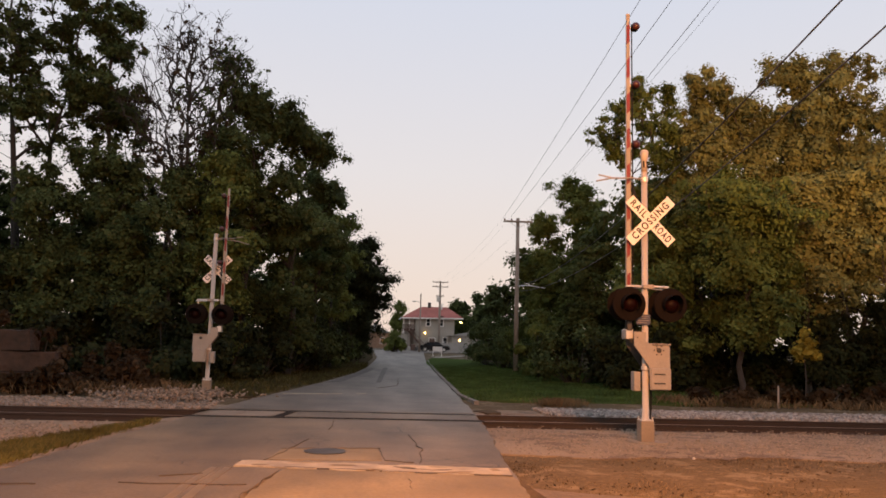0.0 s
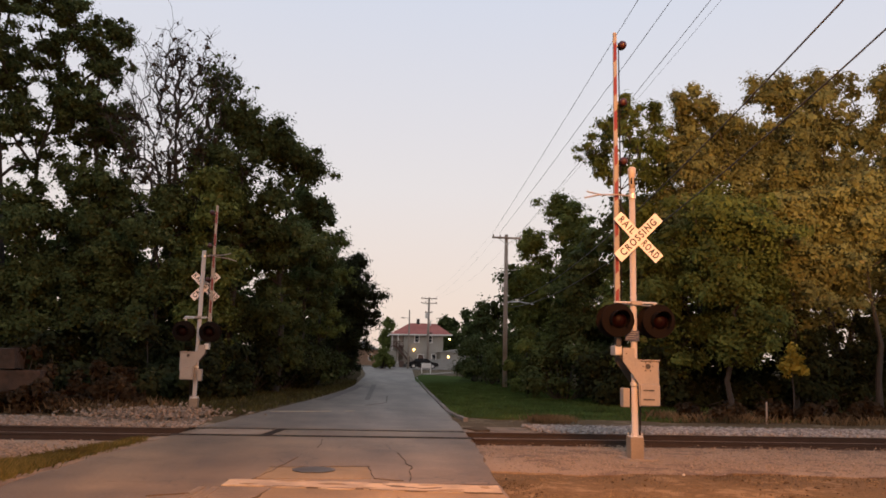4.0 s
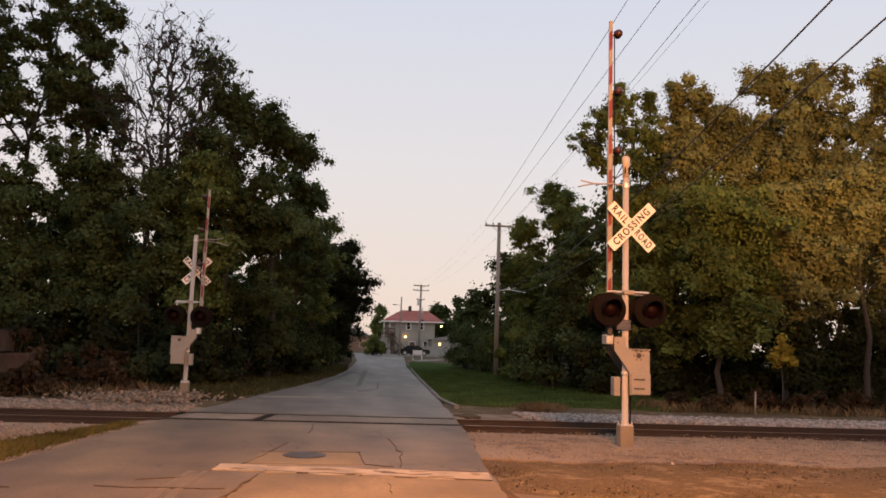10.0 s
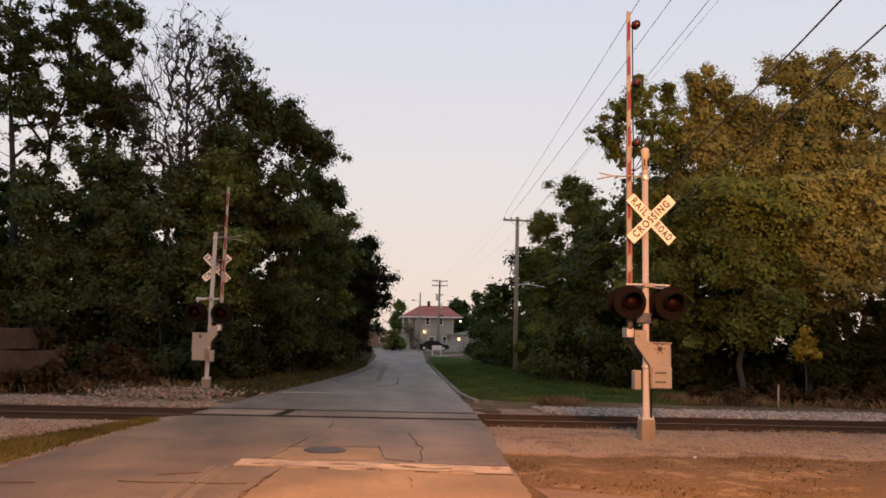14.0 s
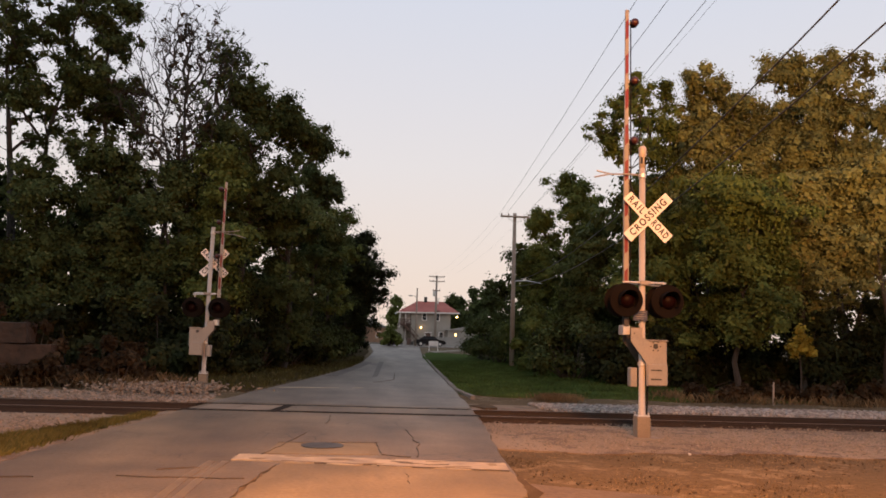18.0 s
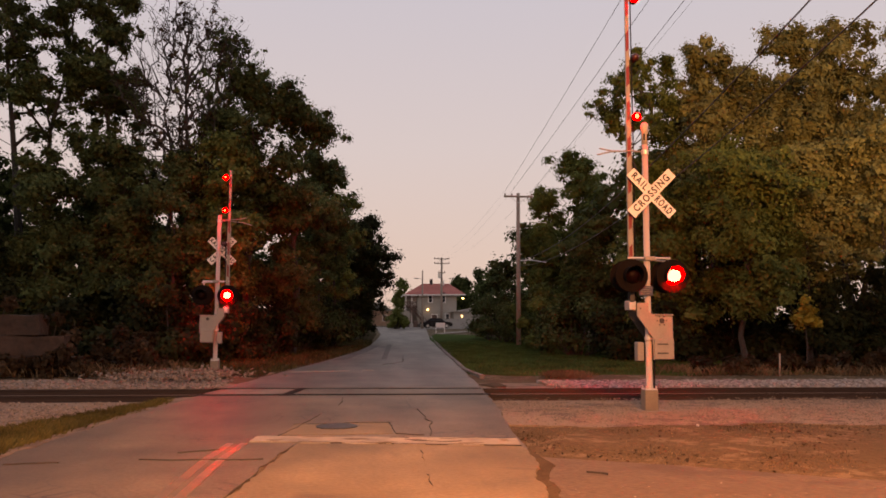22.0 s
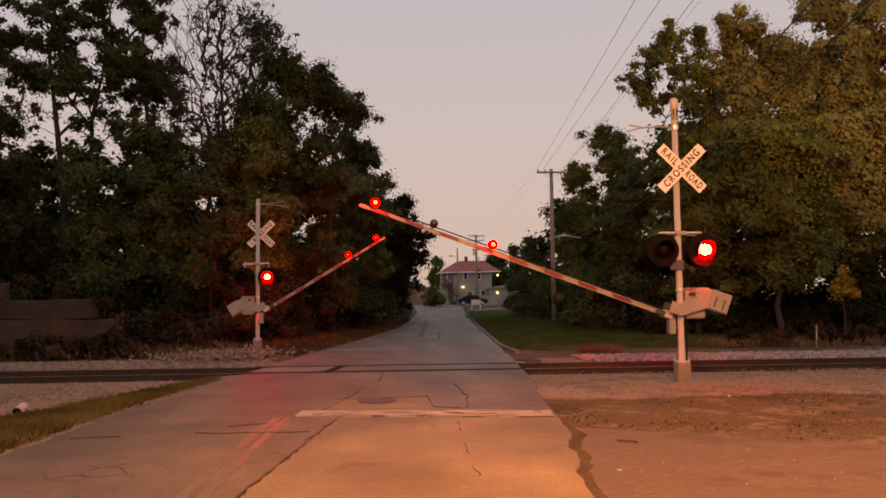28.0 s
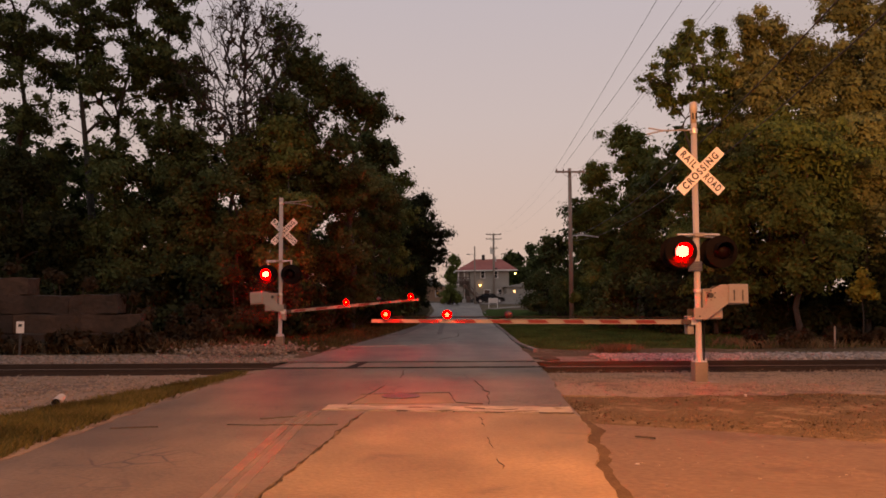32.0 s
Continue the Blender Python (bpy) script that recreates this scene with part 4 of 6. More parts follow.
def tree(x, y, h, spread, start, mat, label, seed, n=26000, size=0.13, lobes=10, clumps=200, fill=0.52, stems=1, trunk=None, lean=(0, 0), bare=0.0, twig=0.011, group="trees beside the track"):
    """A tapered trunk whose limbs fork towards the lobes of an uneven crown; leaf clumps sit at the limbs' ends. bare: the share of the upper ends without leaves."""
    g = np.random.default_rng(seed)
    root = empty("tree", pose(x, y, lift(x, y) - 0.05), label, "tree", group)
    t0 = trunk or 0.012 * h
    stem_list = []
    for s in range(stems):
        a = g.uniform(0, 6.28)
        off = Vector((math.cos(a) * 0.4, math.sin(a) * 0.3, 0)) * (stems > 1)
        top = off * 2.2 + Vector((lean[0] * h, lean[1] * h, h * g.uniform(0.74, 0.84)))
        pts = [off + (top - off) * f + Vector((*g.normal(0, 0.012 * h, 2), 0)) * (0 < f) for f in (0, 0.18, 0.36, 0.54, 0.72, 0.88, 1.0)]
        pts[0].z = -0.12
        r0 = t0 * (1 if s == 0 else 0.8)
        stem_list.append((pts, [r0 * 1.3, r0, r0 * 0.86, r0 * 0.68, r0 * 0.48, r0 * 0.3, r0 * 0.14]))
    # lobes of the crown, widest below the middle, then clump places in them
    f = (np.arange(lobes) + g.uniform(0.1, 0.9, lobes)) / lobes
    prof = np.sin(math.pi * (0.2 + 0.72 * f)) ** 0.6
    ang = np.arange(lobes) * 2.4 + g.uniform(-0.6, 0.6, lobes)
    lr = spread * g.uniform(0.3, 0.5, lobes)
    far = np.clip(spread * prof * g.uniform(0.55, 1.12, lobes) - 0.6 * lr, 0, None)
    lz = np.minimum(h * (start + (1 - start) * f), h - 0.6 * lr)
    lc = np.stack([far * np.cos(ang) + lean[0] * lz, far * np.sin(ang) + lean[1] * lz, lz], -1)
    lc = np.concatenate([lc, [(lean[0] * h, lean[1] * h, h - 0.3 * spread), (lean[0] * h, lean[1] * h, h * (0.5 + 0.5 * start))]])
    lr = np.concatenate([lr, [0.36 * spread, 0.6 * spread]])
    which = g.choice(len(lc), clumps, p=lr ** 2 / (lr ** 2).sum())
    c = lc[which] + rand_dirs(g, clumps) * (g.random((clumps, 1)) ** 0.45 + 0.26 * g.standard_normal((clumps, 1))) * lr[which][:, None] * np.array([1, 1, 0.82])
    c[:, 2] = np.maximum(c[:, 2], start * h * 0.8)
    bm = bmesh.new()
    branching(bm, stem_list, c, twig, g)
    part("trunk", bm, BARK, root)
    keep = g.random(clumps) > bare * np.clip((c[:, 2] / h - start) / (0.55 * (1 - start)), 0, 1)
    c = c[keep]
    w = g.uniform(0.6, 1.35, len(c))
    counts = np.maximum(3, n * (w ** 2) / (w ** 2).sum() * keep.mean()).astype(int)
    leaves("crown", c, np.stack([w * fill, w * fill, w * fill * 0.72], -1), counts, size, mat, root, seed, (lean[0] * h, lean[1] * h))
    return root


def bush(x, y, w, d, h, mat, label, seed, n=5000, size=0.16, group="undergrowth", clumps=22):
    """A many-stemmed shrub: thin stems and leaf clumps down to the ground."""
    r = random.Random(seed)
    root = empty("bush", pose(x, y, lift(x, y) - 0.06), label, "bush", group)
    bm = bmesh.new()
    c, rad = [], []
    for k in range(clumps):
        a, q = r.uniform(0, 2 * math.pi), math.sqrt(r.random())
        px, py = math.cos(a) * q * w, math.sin(a) * q * d
        pz = h * (1 - 0.55 * q * q) * r.uniform(0.15, 0.86)
        tube([(px * 0.2, py * 0.2, -0.05), (px * 0.6, py * 0.6, pz * 0.6), (px, py, pz)], [0.035, 0.022, 0.006], 4, bm, caps=False)
        c.append((px, py, pz))
        q = 0.34 * min(w, d, h) * r.uniform(0.7, 1.3)
        rad.append((q, q, q * 0.8))
    part("stem", bm, BARK, root)
    leaves("foliage", np.array(c), np.array(rad), np.full(clumps, n // clumps), size, mat, root, seed)
    return root


# ---- trees west of the road ----
OAK = "tall dark green broadleaf tree at the wood's edge"
YOUNG = "young green tree in the undergrowth"
for x, y, h, s, st, m, lab, seed, kw in (
    (-15.7, 34, 18.6, 2.8, 0.5, LEAF_DEEP, OAK, 101, dict(n=17000, size=0.12, lobes=14, clumps=150, trunk=0.2, twig=0.015, fill=0.42)),
    (-14.2, 34.6, 18.2, 2.5, 0.5, LEAF_DEEP, OAK, 103, dict(n=16000, size=0.12, lobes=13, clumps=140, lean=(0.02, 0), trunk=0.17, twig=0.014, fill=0.42)),
    (-12.0, 35.4, 17.4, 2.1, 0.4, LEAF_DEEP, OAK, 121, dict(n=24000, size=0.12, lobes=15, clumps=220, fill=0.42)),
    (-18.6, 34, 17.8, 2.4, 0.5, LEAF_DEEP, OAK, 102, dict(n=22000, size=0.12)),
    (-5.7, 35, 13.4, 2.5, 0.2, LEAF_DEEP, OAK, 105, dict(n=36000, size=0.125, clumps=260)),
    (-3.7, 36.2, 12.4, 2.5, 0.1, LEAF_DEEP, OAK, 106, dict(n=40000, size=0.125, clumps=280)),
    (-2.9, 42, 11.0, 2.5, 0.08, LEAF_DEEP, OAK, 107, dict(n=26000, size=0.14, clumps=220)),
    (-2.3, 47, 9.6, 2.3, 0.3, LEAF_MID, "slender pale green tree by the road", 122, dict(n=9000, size=0.13, clumps=130, fill=0.4)),
    (-1.4, 60, 9.7, 3.2, 0.3, LEAF_SHADE, "rounded dark green tree by the road", 108, dict(n=30000, size=0.19, clumps=260, fill=0.7, lobes=14)),
    (-4.0, 53, 11.5, 3.2, 0.05, LEAF_DEEP, OAK, 109, dict(n=20000, size=0.2, clumps=200, fill=0.7)),
    (-3.5, 74, 8.5, 3.4, 0.05, LEAF_DEEP, OAK, 110, dict(n=7000, size=0.32, clumps=120, fill=0.8)),
    (-9, 47, 12, 4.2, 0.08, LEAF_DEEP, OAK, 111, dict(n=12000, size=0.3, clumps=160, fill=0.9)),
    (-14.5, 44, 10, 4.2, 0.08, LEAF_DEEP, OAK, 112, dict(n=11000, size=0.3, clumps=160, fill=0.9)),
    (-23, 42, 10.5, 4.5, 0.08, LEAF_DEEP, OAK, 113, dict(n=10000, size=0.32, clumps=150, fill=0.9)),
    (-18.5, 38, 9.4, 3.2, 0.06, LEAF_DEEP, OAK, 118, dict(n=14000, size=0.2, clumps=180, fill=0.7)),
    (-10.9, 33.2, 9.6, 2.4, 0.08, LEAF_DEEP, YOUNG, 114, dict(n=28000, size=0.13, clumps=230)),
    (-13.6, 32.2, 8.4, 2.3, 0.08, LEAF_DEEP, YOUNG, 123, dict(n=26000, size=0.13, clumps=220)),
    (-8.2, 32.4, 8.6, 2.2, 0.08, LEAF_DEEP, YOUNG, 115, dict(n=28000, size=0.13, clumps=230)),
    (-5.9, 31.6, 9.2, 1.7, 0.12, LEAF_MID, YOUNG, 117, dict(n=22000, size=0.125, clumps=200)),
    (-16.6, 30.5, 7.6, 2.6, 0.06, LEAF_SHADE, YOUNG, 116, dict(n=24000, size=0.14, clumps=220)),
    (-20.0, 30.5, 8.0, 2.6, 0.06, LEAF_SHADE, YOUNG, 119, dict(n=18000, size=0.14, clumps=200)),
):
    tree(x, y, h, s, st, m, lab, seed, **kw)
BARE = "half-bare tree with thin upper branches"
tree(-9.0, 35, 16.6, 3.9, 0.45, LEAF_BROWN, BARE, 104, n=15000, size=0.1, lobes=17, clumps=1300, fill=0.3, stems=2, trunk=0.17, bare=0.78, twig=0.0085)
tree(-7.1, 35.6, 15.4, 2.7, 0.42, LEAF_DEEP, BARE, 125, n=15000, size=0.11, lobes=13, clumps=700, fill=0.32, trunk=0.15, bare=0.5, twig=0.0088)
# bushes in LEAF_SHADE have the wood's shade painted into their leaves
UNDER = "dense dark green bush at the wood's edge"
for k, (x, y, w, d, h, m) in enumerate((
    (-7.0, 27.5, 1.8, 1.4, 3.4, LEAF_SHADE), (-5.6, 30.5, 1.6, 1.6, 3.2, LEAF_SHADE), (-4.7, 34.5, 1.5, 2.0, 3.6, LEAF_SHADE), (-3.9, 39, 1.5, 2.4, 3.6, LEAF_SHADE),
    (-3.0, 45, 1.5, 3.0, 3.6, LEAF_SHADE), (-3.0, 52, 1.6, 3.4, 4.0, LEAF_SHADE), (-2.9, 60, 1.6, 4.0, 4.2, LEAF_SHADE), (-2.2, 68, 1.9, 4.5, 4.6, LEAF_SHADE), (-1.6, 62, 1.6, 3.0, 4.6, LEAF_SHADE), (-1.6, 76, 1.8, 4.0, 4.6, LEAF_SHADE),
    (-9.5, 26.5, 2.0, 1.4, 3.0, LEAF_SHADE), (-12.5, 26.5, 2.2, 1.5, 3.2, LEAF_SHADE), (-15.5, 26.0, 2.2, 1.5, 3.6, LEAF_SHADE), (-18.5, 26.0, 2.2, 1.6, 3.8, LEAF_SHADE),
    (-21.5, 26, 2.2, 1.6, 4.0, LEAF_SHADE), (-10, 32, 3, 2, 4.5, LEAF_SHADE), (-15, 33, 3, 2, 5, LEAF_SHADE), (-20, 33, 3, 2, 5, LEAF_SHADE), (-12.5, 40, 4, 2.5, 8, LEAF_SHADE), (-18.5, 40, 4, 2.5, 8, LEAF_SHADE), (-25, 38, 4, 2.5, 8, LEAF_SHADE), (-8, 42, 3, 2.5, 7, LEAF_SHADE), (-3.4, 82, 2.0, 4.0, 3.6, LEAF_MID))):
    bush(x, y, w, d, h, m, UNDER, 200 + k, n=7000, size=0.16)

# ---- trees east of the road ----
# crowns in LEAF_WARM carry the glare in their colour
OLIVE = "broadleaf tree with olive green leaves"
EDGE = "rounded green tree at the wood's edge"
LAWNSIDE = "dense green tree beside the lawn"
for x, y, h, s, st, m, lab, seed, kw in (
    (12.2, 33, 13.9, 2.0, 0.7, LEAF_MID, "tall tree with an open round top", 301, dict(n=10500, size=0.125, lobes=12, clumps=95, fill=0.37, trunk=0.14, twig=0.014)),
    (15.2, 33, 14.3, 2.4, 0.36, LEAF_WARM, OLIVE, 302, dict(n=32000, size=0.125, lobes=13, clumps=230)),
    (17.4, 34, 14.0, 2.4, 0.3, LEAF_WARM, OLIVE, 303, dict(n=30000, size=0.125, lobes=12, clumps=220)),
    (19.6, 33, 15.5, 2.5, 0.3, LEAF_WARM, OLIVE, 304, dict(n=36000, size=0.125, lobes=14, clumps=260)),
    (21.9, 33.4, 15.8, 2.4, 0.3, LEAF_WARM, OLIVE, 305, dict(n=34000, size=0.125, lobes=14, clumps=250)),
    (25.4, 33, 16.2, 2.1, 0.3, LEAF_WARM, OLIVE, 306, dict(n=28000, size=0.13, lobes=13, clumps=240)),
    (13.6, 35, 9.4, 2.0, 0.2, LEAF_MID, OLIVE, 321, dict(n=22000, size=0.14, clumps=200)),
    (16.0, 35.6, 12.4, 2.6, 0.2, LEAF_WARM, OLIVE, 322, dict(n=22000, size=0.16, clumps=200, fill=0.6)),
    (20.8, 36, 13.6, 3.0, 0.2, LEAF_WARM, OLIVE, 323, dict(n=22000, size=0.17, clumps=200, fill=0.65)),
    (24.6, 36, 12.6, 3.0, 0.2, LEAF_WARM, OLIVE, 324, dict(n=20000, size=0.17, clumps=200, fill=0.65)),
    (14.8, 53, 13.6, 3.3, 0.1, LEAF_MID, LAWNSIDE, 307, dict(n=32000, size=0.17, clumps=260, fill=0.62)),
    (12.3, 54, 10.9, 2.4, 0.06, LEAF_MID, LAWNSIDE, 325, dict(n=22000, size=0.165, clumps=220, fill=0.56)),
    (10.8, 36.5, 6.8, 2.0, 0.08, LEAF_DEEP, LAWNSIDE, 308, dict(n=24000, size=0.13, clumps=210)),
    (14.0, 27.4, 8.4, 2.7, 0.3, LEAF_MID, EDGE, 309, dict(n=46000, size=0.12, lobes=15, clumps=300, fill=0.56)),
    (17.2, 28.6, 8.6, 2.4, 0.42, LEAF_WARM, EDGE, 310, dict(n=32000, size=0.125, lobes=13, clumps=240, fill=0.56)),
    (20.2, 28.0, 9.4, 2.5, 0.5, LEAF_WARM, EDGE, 311, dict(n=32000, size=0.125, lobes=13, clumps=240, fill=0.56)),
    (11.6, 29.6, 6.6, 2.0, 0.24, LEAF_MID, EDGE, 326, dict(n=26000, size=0.125, lobes=12, clumps=220, fill=0.54)),
    (15, 40, 11, 4.0, 0.12, LEAF_DEEP, OLIVE, 312, dict(n=8000, size=0.3, clumps=140, fill=0.9)),
    (22, 40, 12, 4.6, 0.12, LEAF_WARM, OLIVE, 313, dict(n=8000, size=0.3, clumps=140, fill=0.9)),
    (29, 38, 14, 4.6, 0.12, LEAF_WARM, OLIVE, 314, dict(n=8000, size=0.3, clumps=140, fill=0.9)),
    (12.4, 57, 9, 3.2, 0.08, LEAF_DEEP, "dense dark tree beside the lawn", 315, dict(n=8000, size=0.25, clumps=140, fill=0.8)),
):
    tree(x, y, h, s, st, m, lab, seed, **kw)
# LEAF_SHADE bushes paint the dark hollow below the eastern crowns
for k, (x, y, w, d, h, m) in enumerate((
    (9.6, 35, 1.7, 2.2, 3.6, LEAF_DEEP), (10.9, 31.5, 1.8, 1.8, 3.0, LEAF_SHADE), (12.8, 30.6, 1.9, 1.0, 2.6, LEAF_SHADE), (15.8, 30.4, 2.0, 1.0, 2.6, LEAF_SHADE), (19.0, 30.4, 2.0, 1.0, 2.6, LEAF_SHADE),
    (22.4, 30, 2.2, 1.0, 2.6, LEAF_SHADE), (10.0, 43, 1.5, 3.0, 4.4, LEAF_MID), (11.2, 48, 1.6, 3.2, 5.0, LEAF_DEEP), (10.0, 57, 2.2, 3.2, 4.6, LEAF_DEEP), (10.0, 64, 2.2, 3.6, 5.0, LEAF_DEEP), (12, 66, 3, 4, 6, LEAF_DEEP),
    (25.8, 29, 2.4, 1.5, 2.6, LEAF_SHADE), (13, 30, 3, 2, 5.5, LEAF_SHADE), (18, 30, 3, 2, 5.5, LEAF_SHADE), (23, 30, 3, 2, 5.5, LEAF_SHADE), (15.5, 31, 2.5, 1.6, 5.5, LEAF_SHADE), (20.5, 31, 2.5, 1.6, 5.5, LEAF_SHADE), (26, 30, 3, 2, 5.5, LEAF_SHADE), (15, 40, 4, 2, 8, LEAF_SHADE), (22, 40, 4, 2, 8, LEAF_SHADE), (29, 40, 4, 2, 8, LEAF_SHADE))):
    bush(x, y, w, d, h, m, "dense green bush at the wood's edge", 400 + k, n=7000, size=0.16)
sapling = empty("sapling", pose(13.9, 23.3, -0.05), "yellow-leaved sapling at the wood's edge", "sapling")
part("stem", tube([(0, 0, 0), (0.05, 0, 0.9), (-0.02, 0, 1.9)], [0.025, 0.018, 0.008], 6), BARK, sapling)
leaves("foliage", np.array([(0, 0, 1.8), (0.25, 0.1, 1.72), (-0.3, -0.05, 1.8), (0.05, 0, 2.0), (0.42, 0, 1.62), (0.08, 0, 2.32), (-0.12, 0.1, 1.6), (0.2, 0, 2.02)]), np.full((8, 3), 0.2), np.full(8, 90), 0.12, LEAF_YELLOW, sapling, 450)

# far woods behind the houses
for k, (x, y, h, s) in enumerate(((-12, 150, 11, 6), (-4, 158, 10, 6), (-3, 175, 9, 4), (23, 150, 11, 6), (17.6, 152, 9.4, 2.6), (32, 145, 12, 7), (-22, 140, 12, 7), (44, 150, 13, 8), (-34, 150, 13, 8))):
    tree(x, y, h, s, 0.1, LEAF_DEEP, "distant dark tree behind the houses", 500 + k, n=2500, size=0.7, clumps=60, fill=1.3, group="far trees")
bush(3.3, 104, 1.5, 1.5, 3.3, LEAF_MID, "pale green bush by the far street", 472, n=3000, size=0.25)
tree(5.6, 150, 9.0, 2.0, 0.1, LEAF_MID, "distant dark tree behind the houses", 520, n=4000, size=0.4, clumps=60, fill=0.9, group="far trees")
bush(-4.5, 108, 3, 3, 5.0, LEAF_MID, "round green bush by the far street", 471, n=3000, size=0.35)
BROWN = "low brown dead brush before the wood"
for k, (x, y, w, d, h) in enumerate(((-8.6, 22.1, 0.9, 0.5, 1.0), (-10.4, 22.0, 1.1, 0.5, 0.8), (-12.6, 22.0, 1.2, 0.5, 0.9), (-6.9, 22.9, 0.9, 0.5, 1.1), (-15.0, 22.0, 1.2, 0.5, 1.0), (-9.6, 23.6, 1.2, 0.5, 2.2), (-7.6, 24.2, 1.2, 0.6, 1.8), (-11.6, 24.2, 1.3, 0.5, 3.4), (-14, 24.6, 1.4, 0.5, 4.4))):
    bush(x, y, w, d, h, LEAF_BROWN, BROWN, 600 + k, n=2600, size=0.12, clumps=16)
blades("dry_tuft", 2600, lambda g, n: np.stack([g.normal(5.5, 0.3, n), g.normal(21.3, 0.25, n), np.full(n, -0.06)], -1), (0.04, 0.26), 0.003, GRASS_STRAW, "straw-coloured tuft of dead grass at the lawn's edge", 620)
for k, x in enumerate((11.0, 12.6, 14.4, 16.2, 18.2, 20.2)):
    bush(x, 23.0 + 0.2 * (k % 2), 1.0, 0.5, 0.9, LEAF_BROWN, BROWN, 630 + k, n=2200, size=0.11, clumps=14)


# ---- crossing signals ----
NOTICE_BLUE = surf("faded_blue_notice", (0.03, 0.036, 0.066), (0.048, 0.055, 0.092), 60, 3, 0.5, 0.03)


def crossbuck(parent, x, y, flip, z=3.86, half=0.525, both=False):
    """Two crossed blades with letters, facing -y, or +y when flipped."""
    turn = Matrix.Rotation(math.pi, 4, "Z") if flip else Matrix.Identity(4)
    for k, ang in enumerate((45, -45)):
        m = Matrix.Translation((x, 0, z)) @ turn @ Matrix.Translation((0, y - 0.012 * (1 - k), 0)) @ Matrix.Rotation(radians(-ang), 4, "Y")
        bm = box(-half, half, -0.004, 0.004, -0.102, 0.102)
        bmesh.ops.transform(bm, matrix=m, verts=bm.verts)
        blade = part("crossbuck_blade", bm, SIGN_WHITE, parent, "white crossbuck blade with black letters")
        for body, cx, wd in (((("CROSSING", 0.0, 0.9),) if ang == 45 else (("RAIL", -0.31, 0.36), ("ROAD", 0.31, 0.38)))):
            text_part("letters", body, 0.185, m @ Matrix.Translation((cx, -0.007, 0)) @ Matrix.Rotation(radians(90), 4, "X"), SIGN_BLACK, blade, wd)
        if both:
            turned = m @ Matrix.Rotation(math.pi, 4, "Z")
            for body, cx, wd in (("CROSSING", 0.0, 0.9),) if ang == -45 else (("RAIL", -0.31, 0.36), ("ROAD", 0.31, 0.38)):
                text_part("letters", body, 0.185, turned @ Matrix.Translation((cx, -0.007, 0)) @ Matrix.Rotation(radians(90), 4, "X"), SIGN_BLACK, blade, wd)


def lamp_unit(parent, x, z, y, facing, lenses, near):
    """A flashing light: black background disc, hood, and a lens ball that is lit on one half."""
    s = -1 if facing < 0 else 1
    front = facing == (-1 if near else 1)
    bm = bmesh.new()
    ring = 36
    # dished background disc with an opening for the lens
    prof = [(0.138, 0.0), (0.30, 0.015), (0.305, 0.035), (0.30, 0.04), (0.138, 0.03)]
    rows = [[bm.verts.new((x + q * math.cos(a), y - s * d + s * 0.03, z + q * math.sin(a))) for a in (2 * math.pi * k / ring for k in range(ring))] for q, d in prof]
    for p, q in zip(rows, rows[1:] + rows[:1]):
        for k in range(ring):
            bm.faces.new((p[k], p[(k + 1) % ring], q[(k + 1) % ring], q[k]))
    bmesh.ops.recalc_face_normals(bm, faces=bm.faces)
    disc = part("light_background", bm, DISC_PAINT, parent, "round black background disc of a flashing light")
    # hood, open below
    bm = bmesh.new()
    rows = []
    for k in range(25):
        a = radians(-40 + 260 * k / 24) if front else radians(-89 + 358 * k / 24)
        ln = 0.30 - (0.16 if front else 0.04) * abs(k - 12) / 12
        rows.append([bm.verts.new((x + q * math.cos(a), y + s * d, z + q * math.sin(a))) for q, d in ((0.168, 0.02), (0.168, ln), (0.162, ln), (0.162, 0.02))])
    for p, q in zip(rows, rows[1:]):
        for i in range(4):
            bm.faces.new((p[i], p[(i + 1) % 4], q[(i + 1) % 4], q[i]))
    bm.faces.new(rows[0])
    bm.faces.new(rows[-1][::-1])
    bmesh.ops.recalc_face_normals(bm, faces=bm.faces)
    part("hood", bm, DISC_PAINT, disc)
    # housing behind the disc
    bm = tube([(x, y, z), (x, y - s * 0.08, z), (x, y - s * 0.19, z)], [0.17, 0.168, 0.1], 24, caps=False)
    bmesh.ops.create_circle(bm, cap_ends=True, segments=24, radius=0.101, matrix=Matrix.Translation((x, y - s * 0.19, z)) @ Matrix.Rotation(radians(90), 4, "X"))
    part("housing", bm, BLACK_PAINT if front else BOX_PAINT, disc)
    # lens ball: one half lit
    bm = bmesh.new()
    bmesh.ops.create_uvsphere(bm, u_segments=24, v_segments=14, radius=0.15)
    for f in bm.faces:
        c = f.calc_center_median()
        f.material_index = 1 if c.y >= 0 else (0 if c.y < -0.075 else 2)
    lens = part("lens", bm, [LAMP_ON if front else LAMP_RIM_BACK, LAMP_OFF, LAMP_RIM if facing == (-1 if near else 1) else LAMP_RIM_BACK], disc, "round red signal lens", smooth=True)
    lenses.append((lens, Vector((x, y - s * 0.005, z))))


